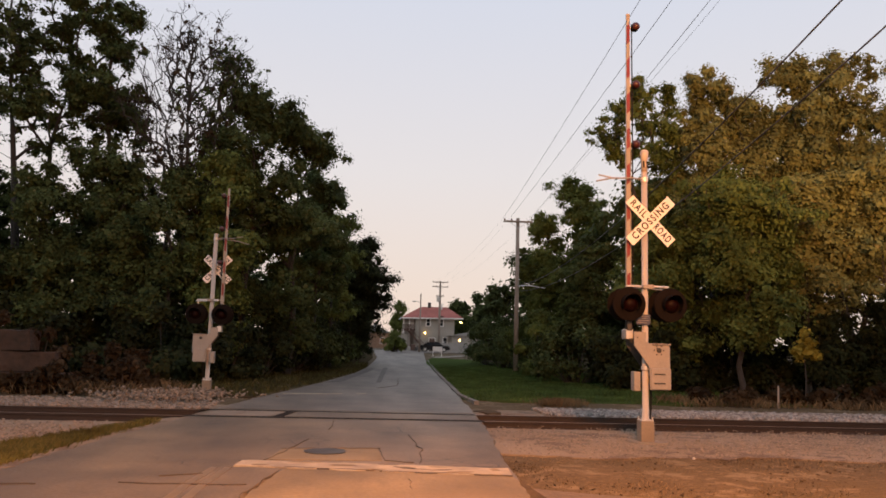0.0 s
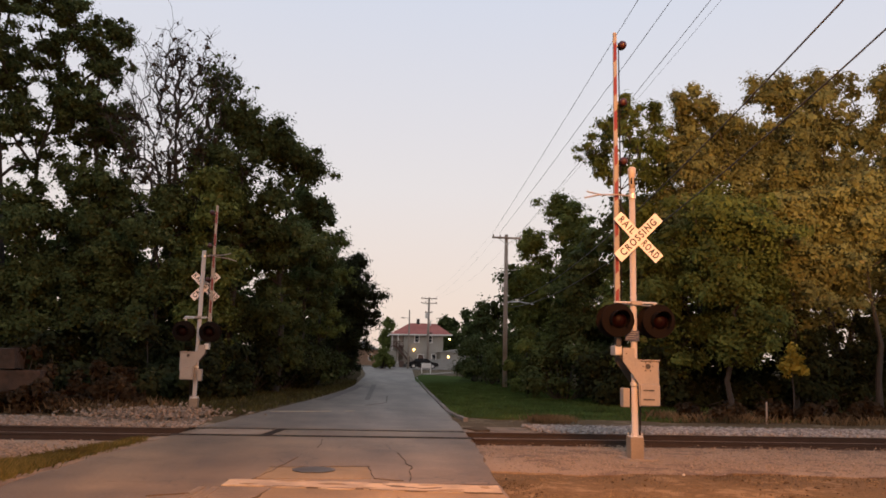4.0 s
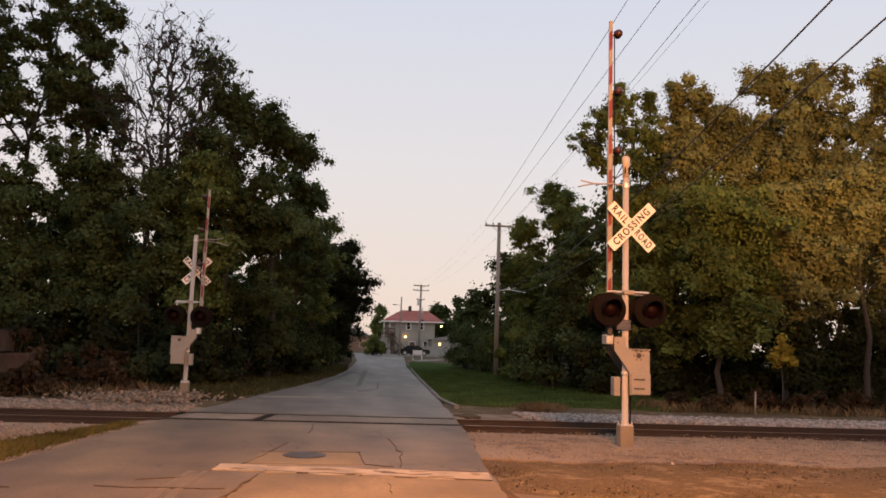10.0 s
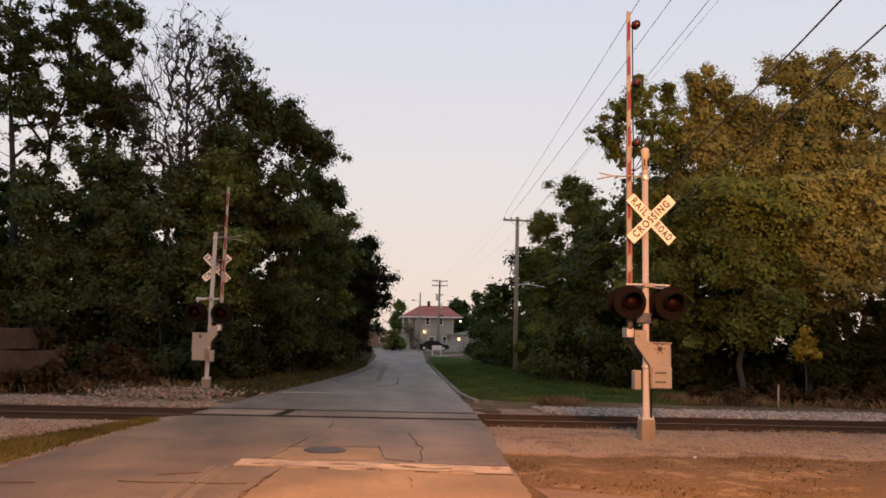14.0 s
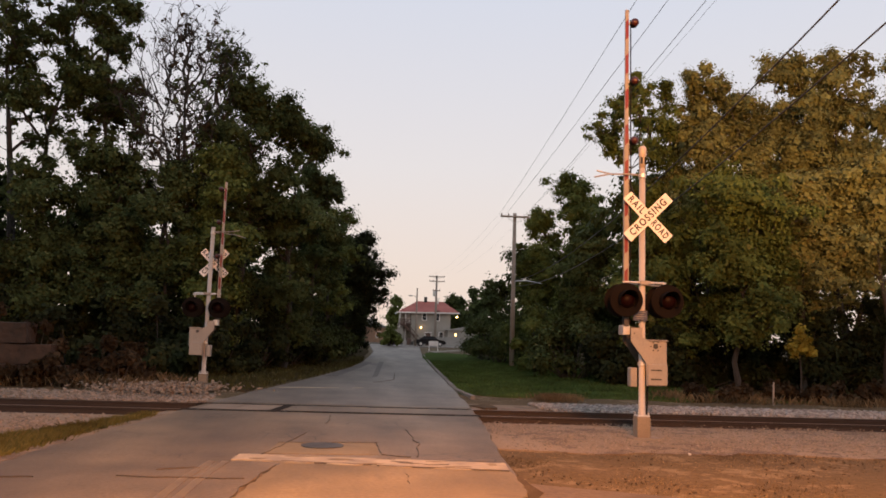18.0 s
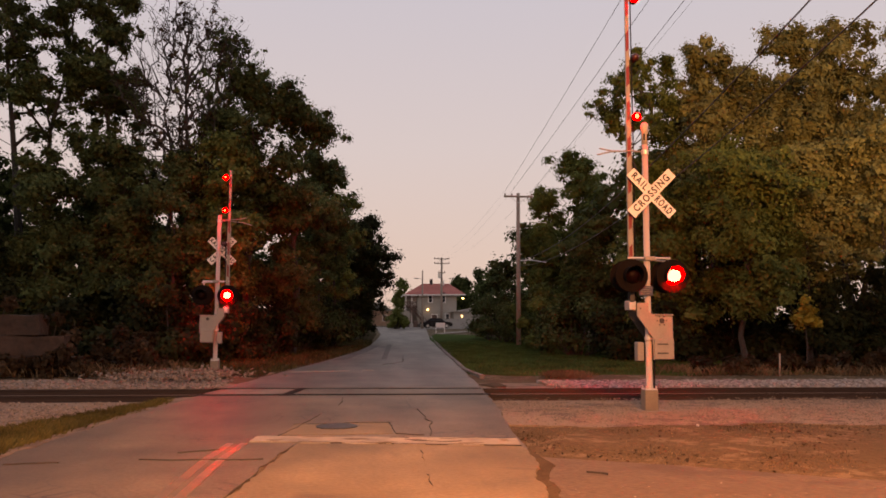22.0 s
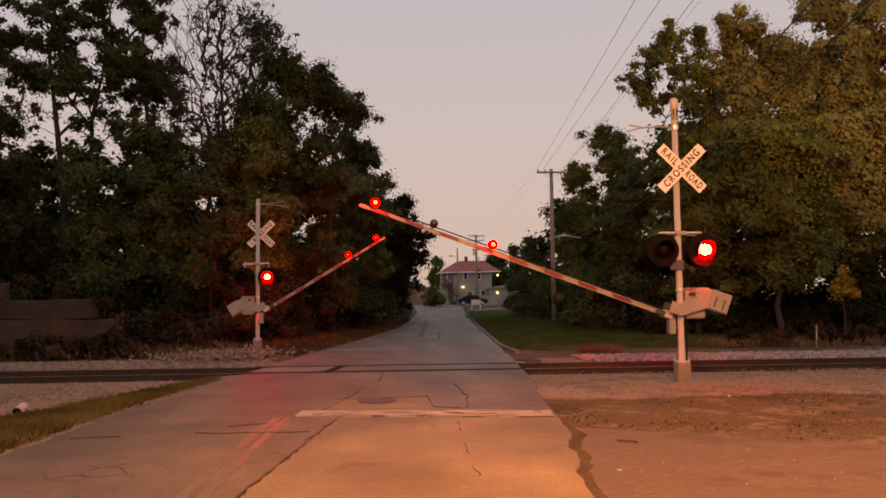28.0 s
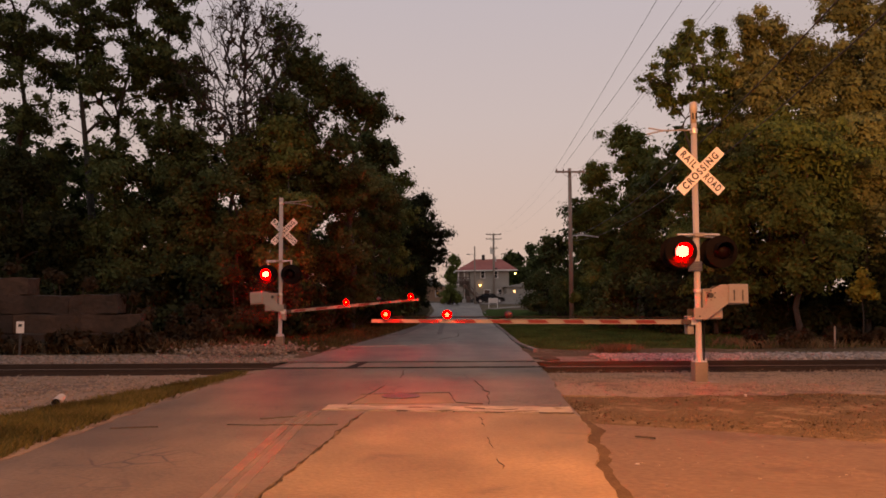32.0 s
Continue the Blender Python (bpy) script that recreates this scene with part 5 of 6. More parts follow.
def arm_lamp(arm, u, v, phase, lens_list, near, size=0.075):
    """A small lamp on the arm: body, and a lens ball lit on one half."""
    s, y0 = (1, 0.0) if near else (-1, 0.14)
    cup = tube([(u, y0 - s * 0.052, v), (u, y0 - s * 0.03, v), (u, y0 + s * 0.07, v)], [0.0635, 0.077, 0.077], 16, caps=False)
    tube([(u, y0 + s * 0.066, v), (u, y0 + s * 0.072, v)], 0.077, 16, cup)
    body = part("arm_lamp", cup, BLACK_PAINT, arm)
    bm = bmesh.new()
    bmesh.ops.create_uvsphere(bm, u_segments=16, v_segments=10, radius=size)
    for f in bm.faces:
        c = f.calc_center_median()
        f.material_index = 1 if c.y >= 0 else (0 if c.y < -0.05 else 2)
    lens = part("lamp_lens", bm, [LAMP_ON_SMALL, LAMP_OFF_ARM, LAMP_RIM_SMALL], arm, "small red gate lamp lens", smooth=True)
    lens_list.append((lens, Vector((u, y0 - s * 0.02, v)), phase))


def signal(m, length, label, near, lamp_z=2.38):
    """A mast with crossbuck, flashing lights, gate mechanism and gate arm. Its arm reaches to -x, its front is -y."""
    root = empty("crossing_signal", m, label, "crossing signal", "level crossing signals")
    part("footing", box(-0.122, 0.122, -0.122, 0.122, -0.3, 0.33, 0.014), FOOTING, root, "square concrete mast footing")
    part("base_slab", box(-0.24, 0.3, -0.26, 0.24, -0.3, -0.03, 0.012), FOOTING, root)
    part("base_flange", box(-0.112, 0.112, -0.112, 0.112, 0.33, 0.35, 0.004), GALV, root)
    for sx in (-1, 1):
        for sy in (-1, 1):
            part("anchor_bolt", tube([(sx * 0.092, sy * 0.092, 0.32), (sx * 0.092, sy * 0.092, 0.4)], 0.013, 6), GALV, root)
    top, wide = (4.85, 0.055) if near else (4.72, 0.06)
    part("mast", tube([(0, 0, 0.3), (0, 0, 0.36), (0, 0, 0.37), (0, 0, top)], [0.085, 0.085, wide + 0.002, wide], 20), MAST_PAINT, root, "white tubular steel mast", smooth=True)
    if near:
        cap = part("mast_cap", tube([(0, 0, 4.83), (0, 0, 5.05), (0, 0, 5.07), (0, 0, 5.21), (0, 0, 5.24)], [0.06, 0.06, 0.074, 0.074, 0.045], 16), MAST_PAINT, root, smooth=True)
    for sx in (-0.03, 0.035) if near else ():
        part("cap_slot", box(sx - 0.012, sx + 0.012, -0.064, -0.058, 4.9, 5.02), BLACK_PAINT, cap)
    part("mast_collar", tube([(0, 0, top - 0.21), (0, 0, top - 0.13)], 0.07, 16), GALV, root)
    for z0, yy, ln, dz in ((top - 0.17, -0.06, 0.95, -0.10), (top - 0.15, 0.06, 0.82, 0.07)):
        part("bracket_rod", tube([(0, yy * 0.5, z0), (-0.25, yy, z0 + 0.01), (-ln * 0.7, yy * 2, z0 + dz * 0.25), (-ln, yy * 2.5, z0 + dz)], 0.014, 7), BOX_PAINT, root)
    for z in (3.86, 3.97) if near else (3.6, 3.71):
        part("sign_clamp", box(-0.075, 0.12 if near else 0.02, -0.082, -0.06, z - 0.02, z + 0.02), GALV, root)
    crossbuck(root, 0.075 if near else -0.08, -0.092, False, 3.9 if near else 3.64, 0.555 if near else 0.515, both=True)
    # cross arm and lights
    part("cross_arm", tube([(-0.36, 0, 2.71), (0.44, 0, 2.71)], 0.02, 10), GALV, root)
    part("cross_arm_rear", tube([(-0.2, 0.06, 2.69), (0.46, 0.06, 2.66)], 0.014, 8), GALV, root)
    part("junction_box", box(-0.06, 0.14, -0.085, 0.085, 2.66, 2.74, 0.012), BOX_PAINT, root)
    for sx in (-0.33, 0.40):
        part("hanger", tube([(sx, 0, 2.69), (sx, 0, 2.5)], 0.022, 8), GALV, root)
    lenses = []
    for sx in (-0.34, 0.42):
        lamp_unit(root, sx, lamp_z, -0.14, -1, lenses, near)
        lamp_unit(root, sx, lamp_z, 0.18, 1, lenses, near)
    sign = part("notice_plate", box(-0.19, 0.07, -0.082, -0.076, 2.02, 2.2), NOTICE_BLUE, root, "small blue notice plate on the mast")
    for k in range(4):
        part("print_bar", box(-0.165, 0.045 - 0.04 * (k % 2), -0.087, -0.083, 2.166 - 0.038 * k, 2.172 - 0.038 * k), BOX_PAINT, sign)
    # gate mechanism, fixed
    mech = part("gate_mechanism", box(0.08, 0.45, -0.055, 0.22, 1.12, 1.66, 0.025), BOX_PAINT, root, "grey steel gate mechanism box")
    part("mechanism_lid", box(0.07, 0.46, -0.06, 0.23, 1.66, 1.69, 0.008), BOX_PAINT, mech)
    for a in range(7):
        part("lid_bolt", tube([(0.12 + 0.045 * a, -0.066, 1.675), (0.12 + 0.045 * a, -0.05, 1.675)], 0.01, 6), CAST_DARK, mech)
    for z in (1.25, 1.65):
        part("mast_clamp", tube([(0, 0, z - 0.03), (0, 0, z + 0.03)], 0.074, 14), GALV, root)
    part("conduit", tube([(0.1, 0.05, 1.2), (0.13, 0.07, 0.9), (0.12, 0.06, 0.55), (0.1, 0.05, 0.3)], 0.017, 7), BLACK_PAINT, root)
    part("battery_box", box(-0.2, -0.075, 0.02, 0.2, 0.84, 1.18, 0.012), BOX_PAINT, root)
    # moving arm; its own space has the pivot at the origin and the arm upright
    lamps = []
    pivot = Vector((0.2, -0.05, 1.57))
    a0 = -0.5
    shape = [(-0.45, 0.32), (-0.45, 0.08), (-0.17, -0.3), (-0.16, -0.7), (0.2, -0.7), (0.2, -0.2), (0.1, 0.0), (-0.03, 0.03), (-0.24, 0.16), (-0.24, 0.32)]
    # the plate farther from the camera is coloured dark to stand for its shadow
    gate = part("gate_arm", prism(shape, -0.09, -0.065), BOX_PAINT if near else CAST_DARK, root, "red and white striped gate arm with lamps")
    part("rear_plate", prism([(x - 0.02, z) for x, z in shape], 0.28, 0.305), CAST_DARK if near else BOX_PAINT, gate, "rear strut of the gate arm")
    part("counterweight", box(-0.15, 0.21, -0.125, -0.088, -0.69, -0.32, 0.01), BOX_PAINT, gate, "steel counterweight plates")
    part("counterweight", box(-0.15, 0.2, 0.303, 0.35, -0.69, -0.32, 0.01), BOX_PAINT, gate, "steel counterweight plates")
    for z in (-0.42, -0.58):
        part("slot", box(-0.1, 0.1, -0.131, -0.124, z - 0.012, z + 0.012), CAST_DARK, gate)
    part("pivot_shaft", tube([(0, -0.11, 0), (0, 0.33, 0)], 0.045, 14), CAST_DARK, gate)
    for a in range(6):
        ang = 2 * math.pi * a / 6
        part("cover_bolt", tube([(0.085 * math.cos(ang), -0.1, 0.085 * math.sin(ang)), (0.085 * math.cos(ang), -0.088, 0.085 * math.sin(ang))], 0.013, 6), CAST_DARK, gate)
    part("arm_clamp", box(a0 - 0.06, a0 + 0.07, 0.02, 0.282, 0.19, 0.36, 0.01), GALV, gate)
    for z in (0.22, 0.33):
        part("clamp_bolt", tube([(a0 + 0.11, -0.1, z), (a0 + 0.11, 0.02, z)], 0.014, 6), CAST_DARK, gate)
    part("clamp_jaw", box(a0 - 0.045, a0 + 0.045, 0.0, 0.14, 0.34, 0.52, 0.008), CAST_DARK, gate)
    board = part("arm_board", prism([(a0 - 0.038, 0.3), (a0 + 0.038, 0.3), (a0 + 0.032, length), (a0 - 0.032, length)], 0.05, 0.09), STRIPE_WHITE, gate, "long white gate board")
    for sx in (-1, 1):
        part("arm_edge", box(a0 + sx * 0.041 - 0.004, a0 + sx * 0.041 + 0.004, 0.035, 0.1, 0.3, length * 0.62), STRIPE_WHITE, gate)
    z = length - 0.18
    while z > 0.75:
        w = 0.03
        for yy in ((0.044, 0.049), (0.091, 0.096)):
            part("red_stripe", prism([(a0 - w, z - 0.42), (a0 + w, z - 0.36), (a0 + w, z), (a0 - w, z - 0.06)], *yy), STRIPE_RED, gate)
        z -= 0.675
    for d, phase in ((0.27, 2), (1.4, 0 if near else 1), (2.54, 1 if near else 0)):
        dd = d if near else d * 0.9
        part("lamp_bracket", box(a0 + 0.04, a0 + 0.13, 0.05, 0.08, length - dd - 0.02, length - dd + 0.02), GALV, gate)
        arm_lamp(gate, a0 + 0.125, length - dd, phase, lamps, near)
    part("lamp_cable", tube([(a0 + 0.075, 0.06, 0.4), (a0 + 0.085, 0.06, length * 0.5), (a0 + 0.07, 0.06, length - 0.2)], 0.012, 6), BLACK_PAINT, gate)
    return root, gate, pivot, lenses, lamps


SIG_E = signal(pose(5.03, 13.3, 0), 6.3, "white railroad crossing signal with striped gate arm beside the road", True)
SIG_W = signal(pose(-4.66, 23.4, 0, 0, 0, 180), 4.55, "white railroad crossing signal with striped gate arm beyond the track", False, 2.28)


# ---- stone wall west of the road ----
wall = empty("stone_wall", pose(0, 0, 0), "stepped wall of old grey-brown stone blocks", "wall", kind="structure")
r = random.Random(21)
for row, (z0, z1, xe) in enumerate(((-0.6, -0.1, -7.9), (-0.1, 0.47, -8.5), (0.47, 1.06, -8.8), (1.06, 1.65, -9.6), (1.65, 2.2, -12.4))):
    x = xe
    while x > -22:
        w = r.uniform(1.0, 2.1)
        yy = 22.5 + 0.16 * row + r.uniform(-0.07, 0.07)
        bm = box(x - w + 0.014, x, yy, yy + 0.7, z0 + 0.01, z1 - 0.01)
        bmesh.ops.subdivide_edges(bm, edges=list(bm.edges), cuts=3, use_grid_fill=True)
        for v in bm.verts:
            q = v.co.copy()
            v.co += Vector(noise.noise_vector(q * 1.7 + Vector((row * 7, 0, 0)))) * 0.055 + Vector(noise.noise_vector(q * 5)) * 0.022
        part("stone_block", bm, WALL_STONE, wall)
        x -= w
post = empty("marker_post", pose(-11.5, 21, -0.05), "short post with a small white marker plate", "marker post")
part("post", box(-0.03, 0.03, -0.02, 0.02, 0, 0.9), CAST_DARK, post)
plate = part("plate", box(-0.11, 0.11, -0.03, -0.02, 0.62, 0.95, 0.004), SIGN_WHITE, post, "small white plate")
part("print_bar", box(-0.05, 0.05, -0.036, -0.031, 0.8, 0.88), SIGN_BLACK, plate)
for x, y, h in ((12.5, 22.4, 0.6),):
    o = new("fence_stake", mesh_of("fence_stake", tube([(x, y, -0.1), (x + 0.02, y, h)], [0.03, 0.026], 7), POLE_WOOD))
    tagged(o, "short weathered wooden stake at the wood's edge", "stake", "stakes")
bm = tube([(-5.55, 10.8, 0.06), (-5.44, 10.4, 0.04)], 0.065, 16, caps=False)
tube([(-5.44, 10.4, 0.04), (-5.55, 10.8, 0.06)], 0.055, 16, bm, caps=False)
pipe = tagged(new("pipe_end", mesh_of("pipe_end", bm, PIPE_WHITE)), "short end of white plastic pipe on the gravel", "pipe")
# black disc near the mouth paints the darkness inside the pipe
part("bore_dark_disc", tube([(-5.443, 10.41, 0.04), (-5.446, 10.42, 0.041)], 0.055, 16), BLACK_PAINT, pipe)
bm = box(-5.75, -5.4, 9.68, 9.85, -0.05, 0.04, 0.015)
tagged(new("broken_slab", mesh_of("broken_slab", bm, FOOTING)), "broken piece of pale concrete on the gravel", "rubble")
for x, y in ((4.99, 11.2), (1.9, 6.3)):
    bm = box(x, x + 0.04, y, y + 0.03, -0.04, -0.008, 0.006)
    tagged(new("litter_scrap", mesh_of("litter_scrap", bm, PIPE_WHITE)), "small scrap of white litter on the ground", "litter", "litter scraps")


# ---- utility poles and wires ----
def utility_pole(x, y, h, arms, label, r0=0.17):
    root = empty("utility_pole", pose(x, y, lift(x, y) - 0.1), label, "utility pole", "utility poles")
    part("pole", tube([(0, 0, 0), (0, 0, h * 0.5), (0, 0, h)], [r0, r0 * 0.85, r0 * 0.68], 12), POLE_WOOD, root, smooth=True)
    for z, w in arms:
        arm = part("cross_arm", box(-w, w, -0.22, -0.1, z - 0.06, z + 0.06, 0.01), POLE_WOOD, root)
        for sx in (-0.92, -0.45, 0.92) if w > 0.7 else (-0.8, 0.8):
            part("insulator", tube([(sx * w, -0.16, z + 0.06), (sx * w, -0.16, z + 0.14), (sx * w, -0.16, z + 0.2)], [0.03, 0.055, 0.035], 8), INSULATOR, arm)
        for sx in (-1, 1):
            part("arm_brace", tube([(sx * w * 0.55, -0.16, z - 0.05), (0, -0.16, z - 0.45)], 0.018, 5), GALV, root)
    return root


def wire(name, pts, rad, label, cat="cable"):
    o = new(name, mesh_of(name, tube(pts, rad, 6), WIRE))
    return tagged(o, label, cat)


pole_a = utility_pole(9.67, 50, 10.25, ((10.0, 1.0),), "weathered wooden utility pole with one cross arm")
part("street_light_arm", tube([(0.1, 0, 5.7), (0.9, 0, 5.75), (1.9, 0, 5.6)], 0.035, 6), GALV, pole_a)
pole_b = utility_pole(10.4, 116, 10.8, ((10.6, 1.2), (9.9, 1.2), (8.5, 0.6)), "tall wooden utility pole with three cross arms", 0.2)
part("transformer", tube([(-0.3, -0.2, 7.6), (-0.3, -0.2, 8.4)], 0.25, 12), GALV, pole_b)
pole_c = utility_pole(6.97, 108, 8.3, (), "slim wooden pole with a street light arm", 0.13)
part("light_arm", tube([(0, 0, 6.9), (-0.3, 0, 7.15), (-0.7, 0, 7.2)], 0.03, 6), GALV, pole_c)
part("lamp_head", box(-1.2, -0.65, -0.12, 0.12, 7.1, 7.26, 0.03), GALV, pole_c)
utility_pole(6.0, -14, 10.6, ((10.3, 1.0),), "weathered wooden utility pole with one cross arm")
for x0, x1, rad in ((8.75, 4.0, 0.008), (9.2, 5.05, 0.008), (10.55, 5.55, 0.008), (10.6, 5.95, 0.004)):
    pts = []
    for k in range(25):
        f = k / 24
        pts.append((x0 + (x1 - x0) * f, 50 - 64 * f, 10.25 - 1.26 * f * (1 - f) + 0.1 * f))
    wire("power_line", pts, rad, "thin overhead power line")
for x0, x1, y1, z1 in ((8.75, 9.4, 116, 11.2), (10.55, 11.8, 116, 11.2), (9.2, 9.9, 116, 10.5)):
    wire("power_line", [(x0 + (x1 - x0) * f, 50 + 66 * f, 10.25 + (z1 - 10.25) * f - 3.2 * f * (1 - f)) for f in (k / 16 for k in range(17))], 0.0035, "thin overhead power line")
for xa, ya, z0, s1, s2, sl, xe in ((7.15, 10.5, 7.0, 0.13, 0.0024, 0.064, 9.6), (8.33, 11.1, 6.95, 0.152, 0.0028, 0.04, 9.8)):
    pts = []
    for k in range(33):
        y = -13.8 + 63.7 * k / 32
        pts.append((xa + sl * (y - ya), y, z0 - s1 * (y - ya) + s2 * (y - ya) ** 2))
    wire("thick_cable", pts, 0.016, "thick black overhead cable")


# ---- house and far things ----
house = empty("house", pose(9.7, 126, lift(0, 126)), "two-storey pale house with a red hipped roof", "house")
part("wall", box(-2.4, 4.1, 0, 8, -0.1, 5.3), SIDING, house, "pale sided wall")
roof = bmesh.new()
e = [roof.verts.new(p) for p in ((-4.7, -0.6, 5.3), (5.5, -0.6, 5.45), (5.5, 8.6, 5.45), (-4.7, 8.6, 5.3))]
t2 = [roof.verts.new(p) for p in ((-1.3, 4, 7.35), (3.2, 4, 7.4))]
for f in ((e[0], e[1], t2[1], t2[0]), (e[1], e[2], t2[1]), (e[2], e[3], t2[0], t2[1]), (e[3], e[0], t2[0]), (e[3], e[2], e[1], e[0])):
    roof.faces.new(f)
bmesh.ops.recalc_face_normals(roof, faces=roof.faces)
roof_ob = part("roof", roof, ROOF_RED, house, "red shingled hipped roof")
part("fascia", prism([(-4.72, 5.12), (5.52, 5.27), (5.52, 5.47), (-4.72, 5.32)], -0.66, -0.61), TRIM, house)
part("fascia", box(-4.77, -4.71, -0.62, 8.6, 5.12, 5.34), TRIM, house)
part("chimney", box(-0.1, 0.4, 3.6, 4.2, 7.1, 8.1, 0.02), CAST_DARK, roof_ob, "dark sooty chimney")
part("vent_pipe", tube([(2.2, 3, 6.9), (2.2, 3, 7.8), (2.5, 3, 7.9)], 0.1, 8), GALV, roof_ob)
part("roof_patch", prism([(1.4, 5.52), (2.2, 5.53), (2.2, 5.7), (1.4, 5.69)], -0.6, -0.3), CAST_DARK, roof_ob)
for x, z in ((-0.25, 4.1), (1.9, 4.1), (2.6, 1.1)):
    win = part("window", box(x - 0.42, x + 0.42, -0.06, 0.05, z - 0.1, z + 1.15, 0.01), TRIM, house, "white framed sash window")
    part("pane", box(x - 0.27, x + 0.27, -0.075, -0.062, z, z + 0.5), GLASS_DARK, win)
    part("pane", box(x - 0.27, x + 0.27, -0.075, -0.062, z + 0.55, z + 1.05), GLASS_DARK, win)
door = part("door", box(0.0, 0.9, -0.05, 0.05, -0.05, 2.05), PORCH_WOOD, house, "brown back door")
part("door_frame", box(-0.1, 1.0, -0.04, 0.04, -0.05, 2.15), TRIM, door)
part("porch_deck", box(-4.4, -2.4, -0.3, 6, 3.2, 3.4), PORCH_WOOD, house, "upper porch floor")
part("porch_back_wall", box(-4.2, -2.4, 1.2, 7, -0.1, 5.2), SIDING, house, "shaded wall behind the porch")
for x in (-4.35, -3.4):
    part("porch_post", box(x, x + 0.14, -0.3, -0.16, -0.1, 5.2), TRIM, house)
rail_ob = part("porch_railing", box(-4.4, -2.4, -0.32, -0.24, 4.1, 4.2), PORCH_WOOD, house, "brown porch railing")
part("bottom_rail", box(-4.4, -2.4, -0.32, -0.24, 3.45, 3.53), PORCH_WOOD, rail_ob)
for k in range(12):
    part("baluster", box(-4.38 + 0.165 * k, -4.3 + 0.165 * k, -0.31, -0.25, 3.4, 4.15), PORCH_WOOD, rail_ob)
part("porch_door", box(-3.0, -2.5, 1.13, 1.2, 3.4, 5.1), TRIM, house)
lean = part("lean_to", box(-5.0, -3.6, -0.9, 3, -0.1, 2.6), SIDING, house, "pale boarded lean-to below the porch")
part("lean_to_roof", prism([(-5.15, 2.6), (-3.5, 2.9), (-3.5, 2.98), (-5.15, 2.68)], -1.05, 3.1), FENCE_GREY, lean)
stair = part("porch_stair", prism([(-3.9, 3.35), (-3.5, 3.35), (-0.9, 0.5), (-0.9, 0.1)], -1.3, -1.22), PORCH_WOOD, house, "brown outside stair up to the porch")
part("stringer", prism([(-3.9, 3.35), (-3.5, 3.35), (-0.9, 0.5), (-0.9, 0.1)], -0.48, -0.4), PORCH_WOOD, stair)
for k in range(13):
    part("tread", box(-3.72 + 0.215 * k, -3.44 + 0.215 * k, -1.24, -0.46, 3.2 - 0.235 * k, 3.25 - 0.235 * k), PORCH_WOOD, stair)
for k in range(7):
    part("stair_post", box(-3.7 + 0.44 * k, -3.63 + 0.44 * k, -1.36, -1.29, 3.2 - 0.482 * k, 4.2 - 0.482 * k), PORCH_WOOD, stair)
part("handrail", prism([(-3.75, 4.12), (-0.95, 1.05), (-0.95, 1.17), (-3.75, 4.24)], -1.37, -1.28), PORCH_WOOD, stair)
yard_fence = empty("yard_fence", pose(14.2, 119, lift(0, 119)), "grey board fence in front of the yard", "fence")
for k in range(14):
    part("board", box(-3.4 + 0.3 * k, -3.12 + 0.3 * k, -0.02, 0.02, -0.1, 1.35 + 0.03 * (k % 3)), FENCE_GREY, yard_fence)
r = random.Random(77)
for k in range(7):
    x, w_, h_ = 3.6 + 0.62 * k + r.uniform(-0.15, 0.15), r.uniform(0.25, 0.5), r.uniform(0.5, 1.1)
    o = new("yard_bin", mesh_of("yard_bin", box(x - w_, x + w_, 121.2, 121.9, lift(0, 121) - 0.08, lift(0, 121) + h_, 0.08), (CAST_DARK, FENCE_GREY, PORCH_WOOD)[k % 3]))
    tagged(o, "dark bin or crate standing in the yard", "bin", "yard clutter")
bm = bmesh.new()
bmesh.ops.create_icosphere(bm, subdivisions=2, radius=0.13, matrix=Matrix.Translation((-0.72, -0.25, 2.85)))
part("porch_lamp", bm, PORCH_GLOW, house, "glowing warm wall lamp")
bm = bmesh.new()
bmesh.ops.create_icosphere(bm, subdivisions=2, radius=0.14, matrix=Matrix.Translation((5.1, -0.45, 4.75)))
part("corner_lamp", bm, PORCH_GLOW, house, "glowing warm wall lamp")
shed = empty("far_building", pose(15.6, 122, lift(0, 122)), "low pale building beside the house", "building")
part("wall", box(-2.6, 4, 0, 6, -0.1, 2.5), SIDING, shed)
part("roof", prism([(-3, 2.5), (4.4, 2.5), (0.7, 3.2)], -0.3, 6.3), FENCE_GREY, shed)
part("lit_window", box(-1.5, -1.2, -0.05, 0.02, 1.6, 2.0), WINDOW_GLOW, shed, "warmly lit window")


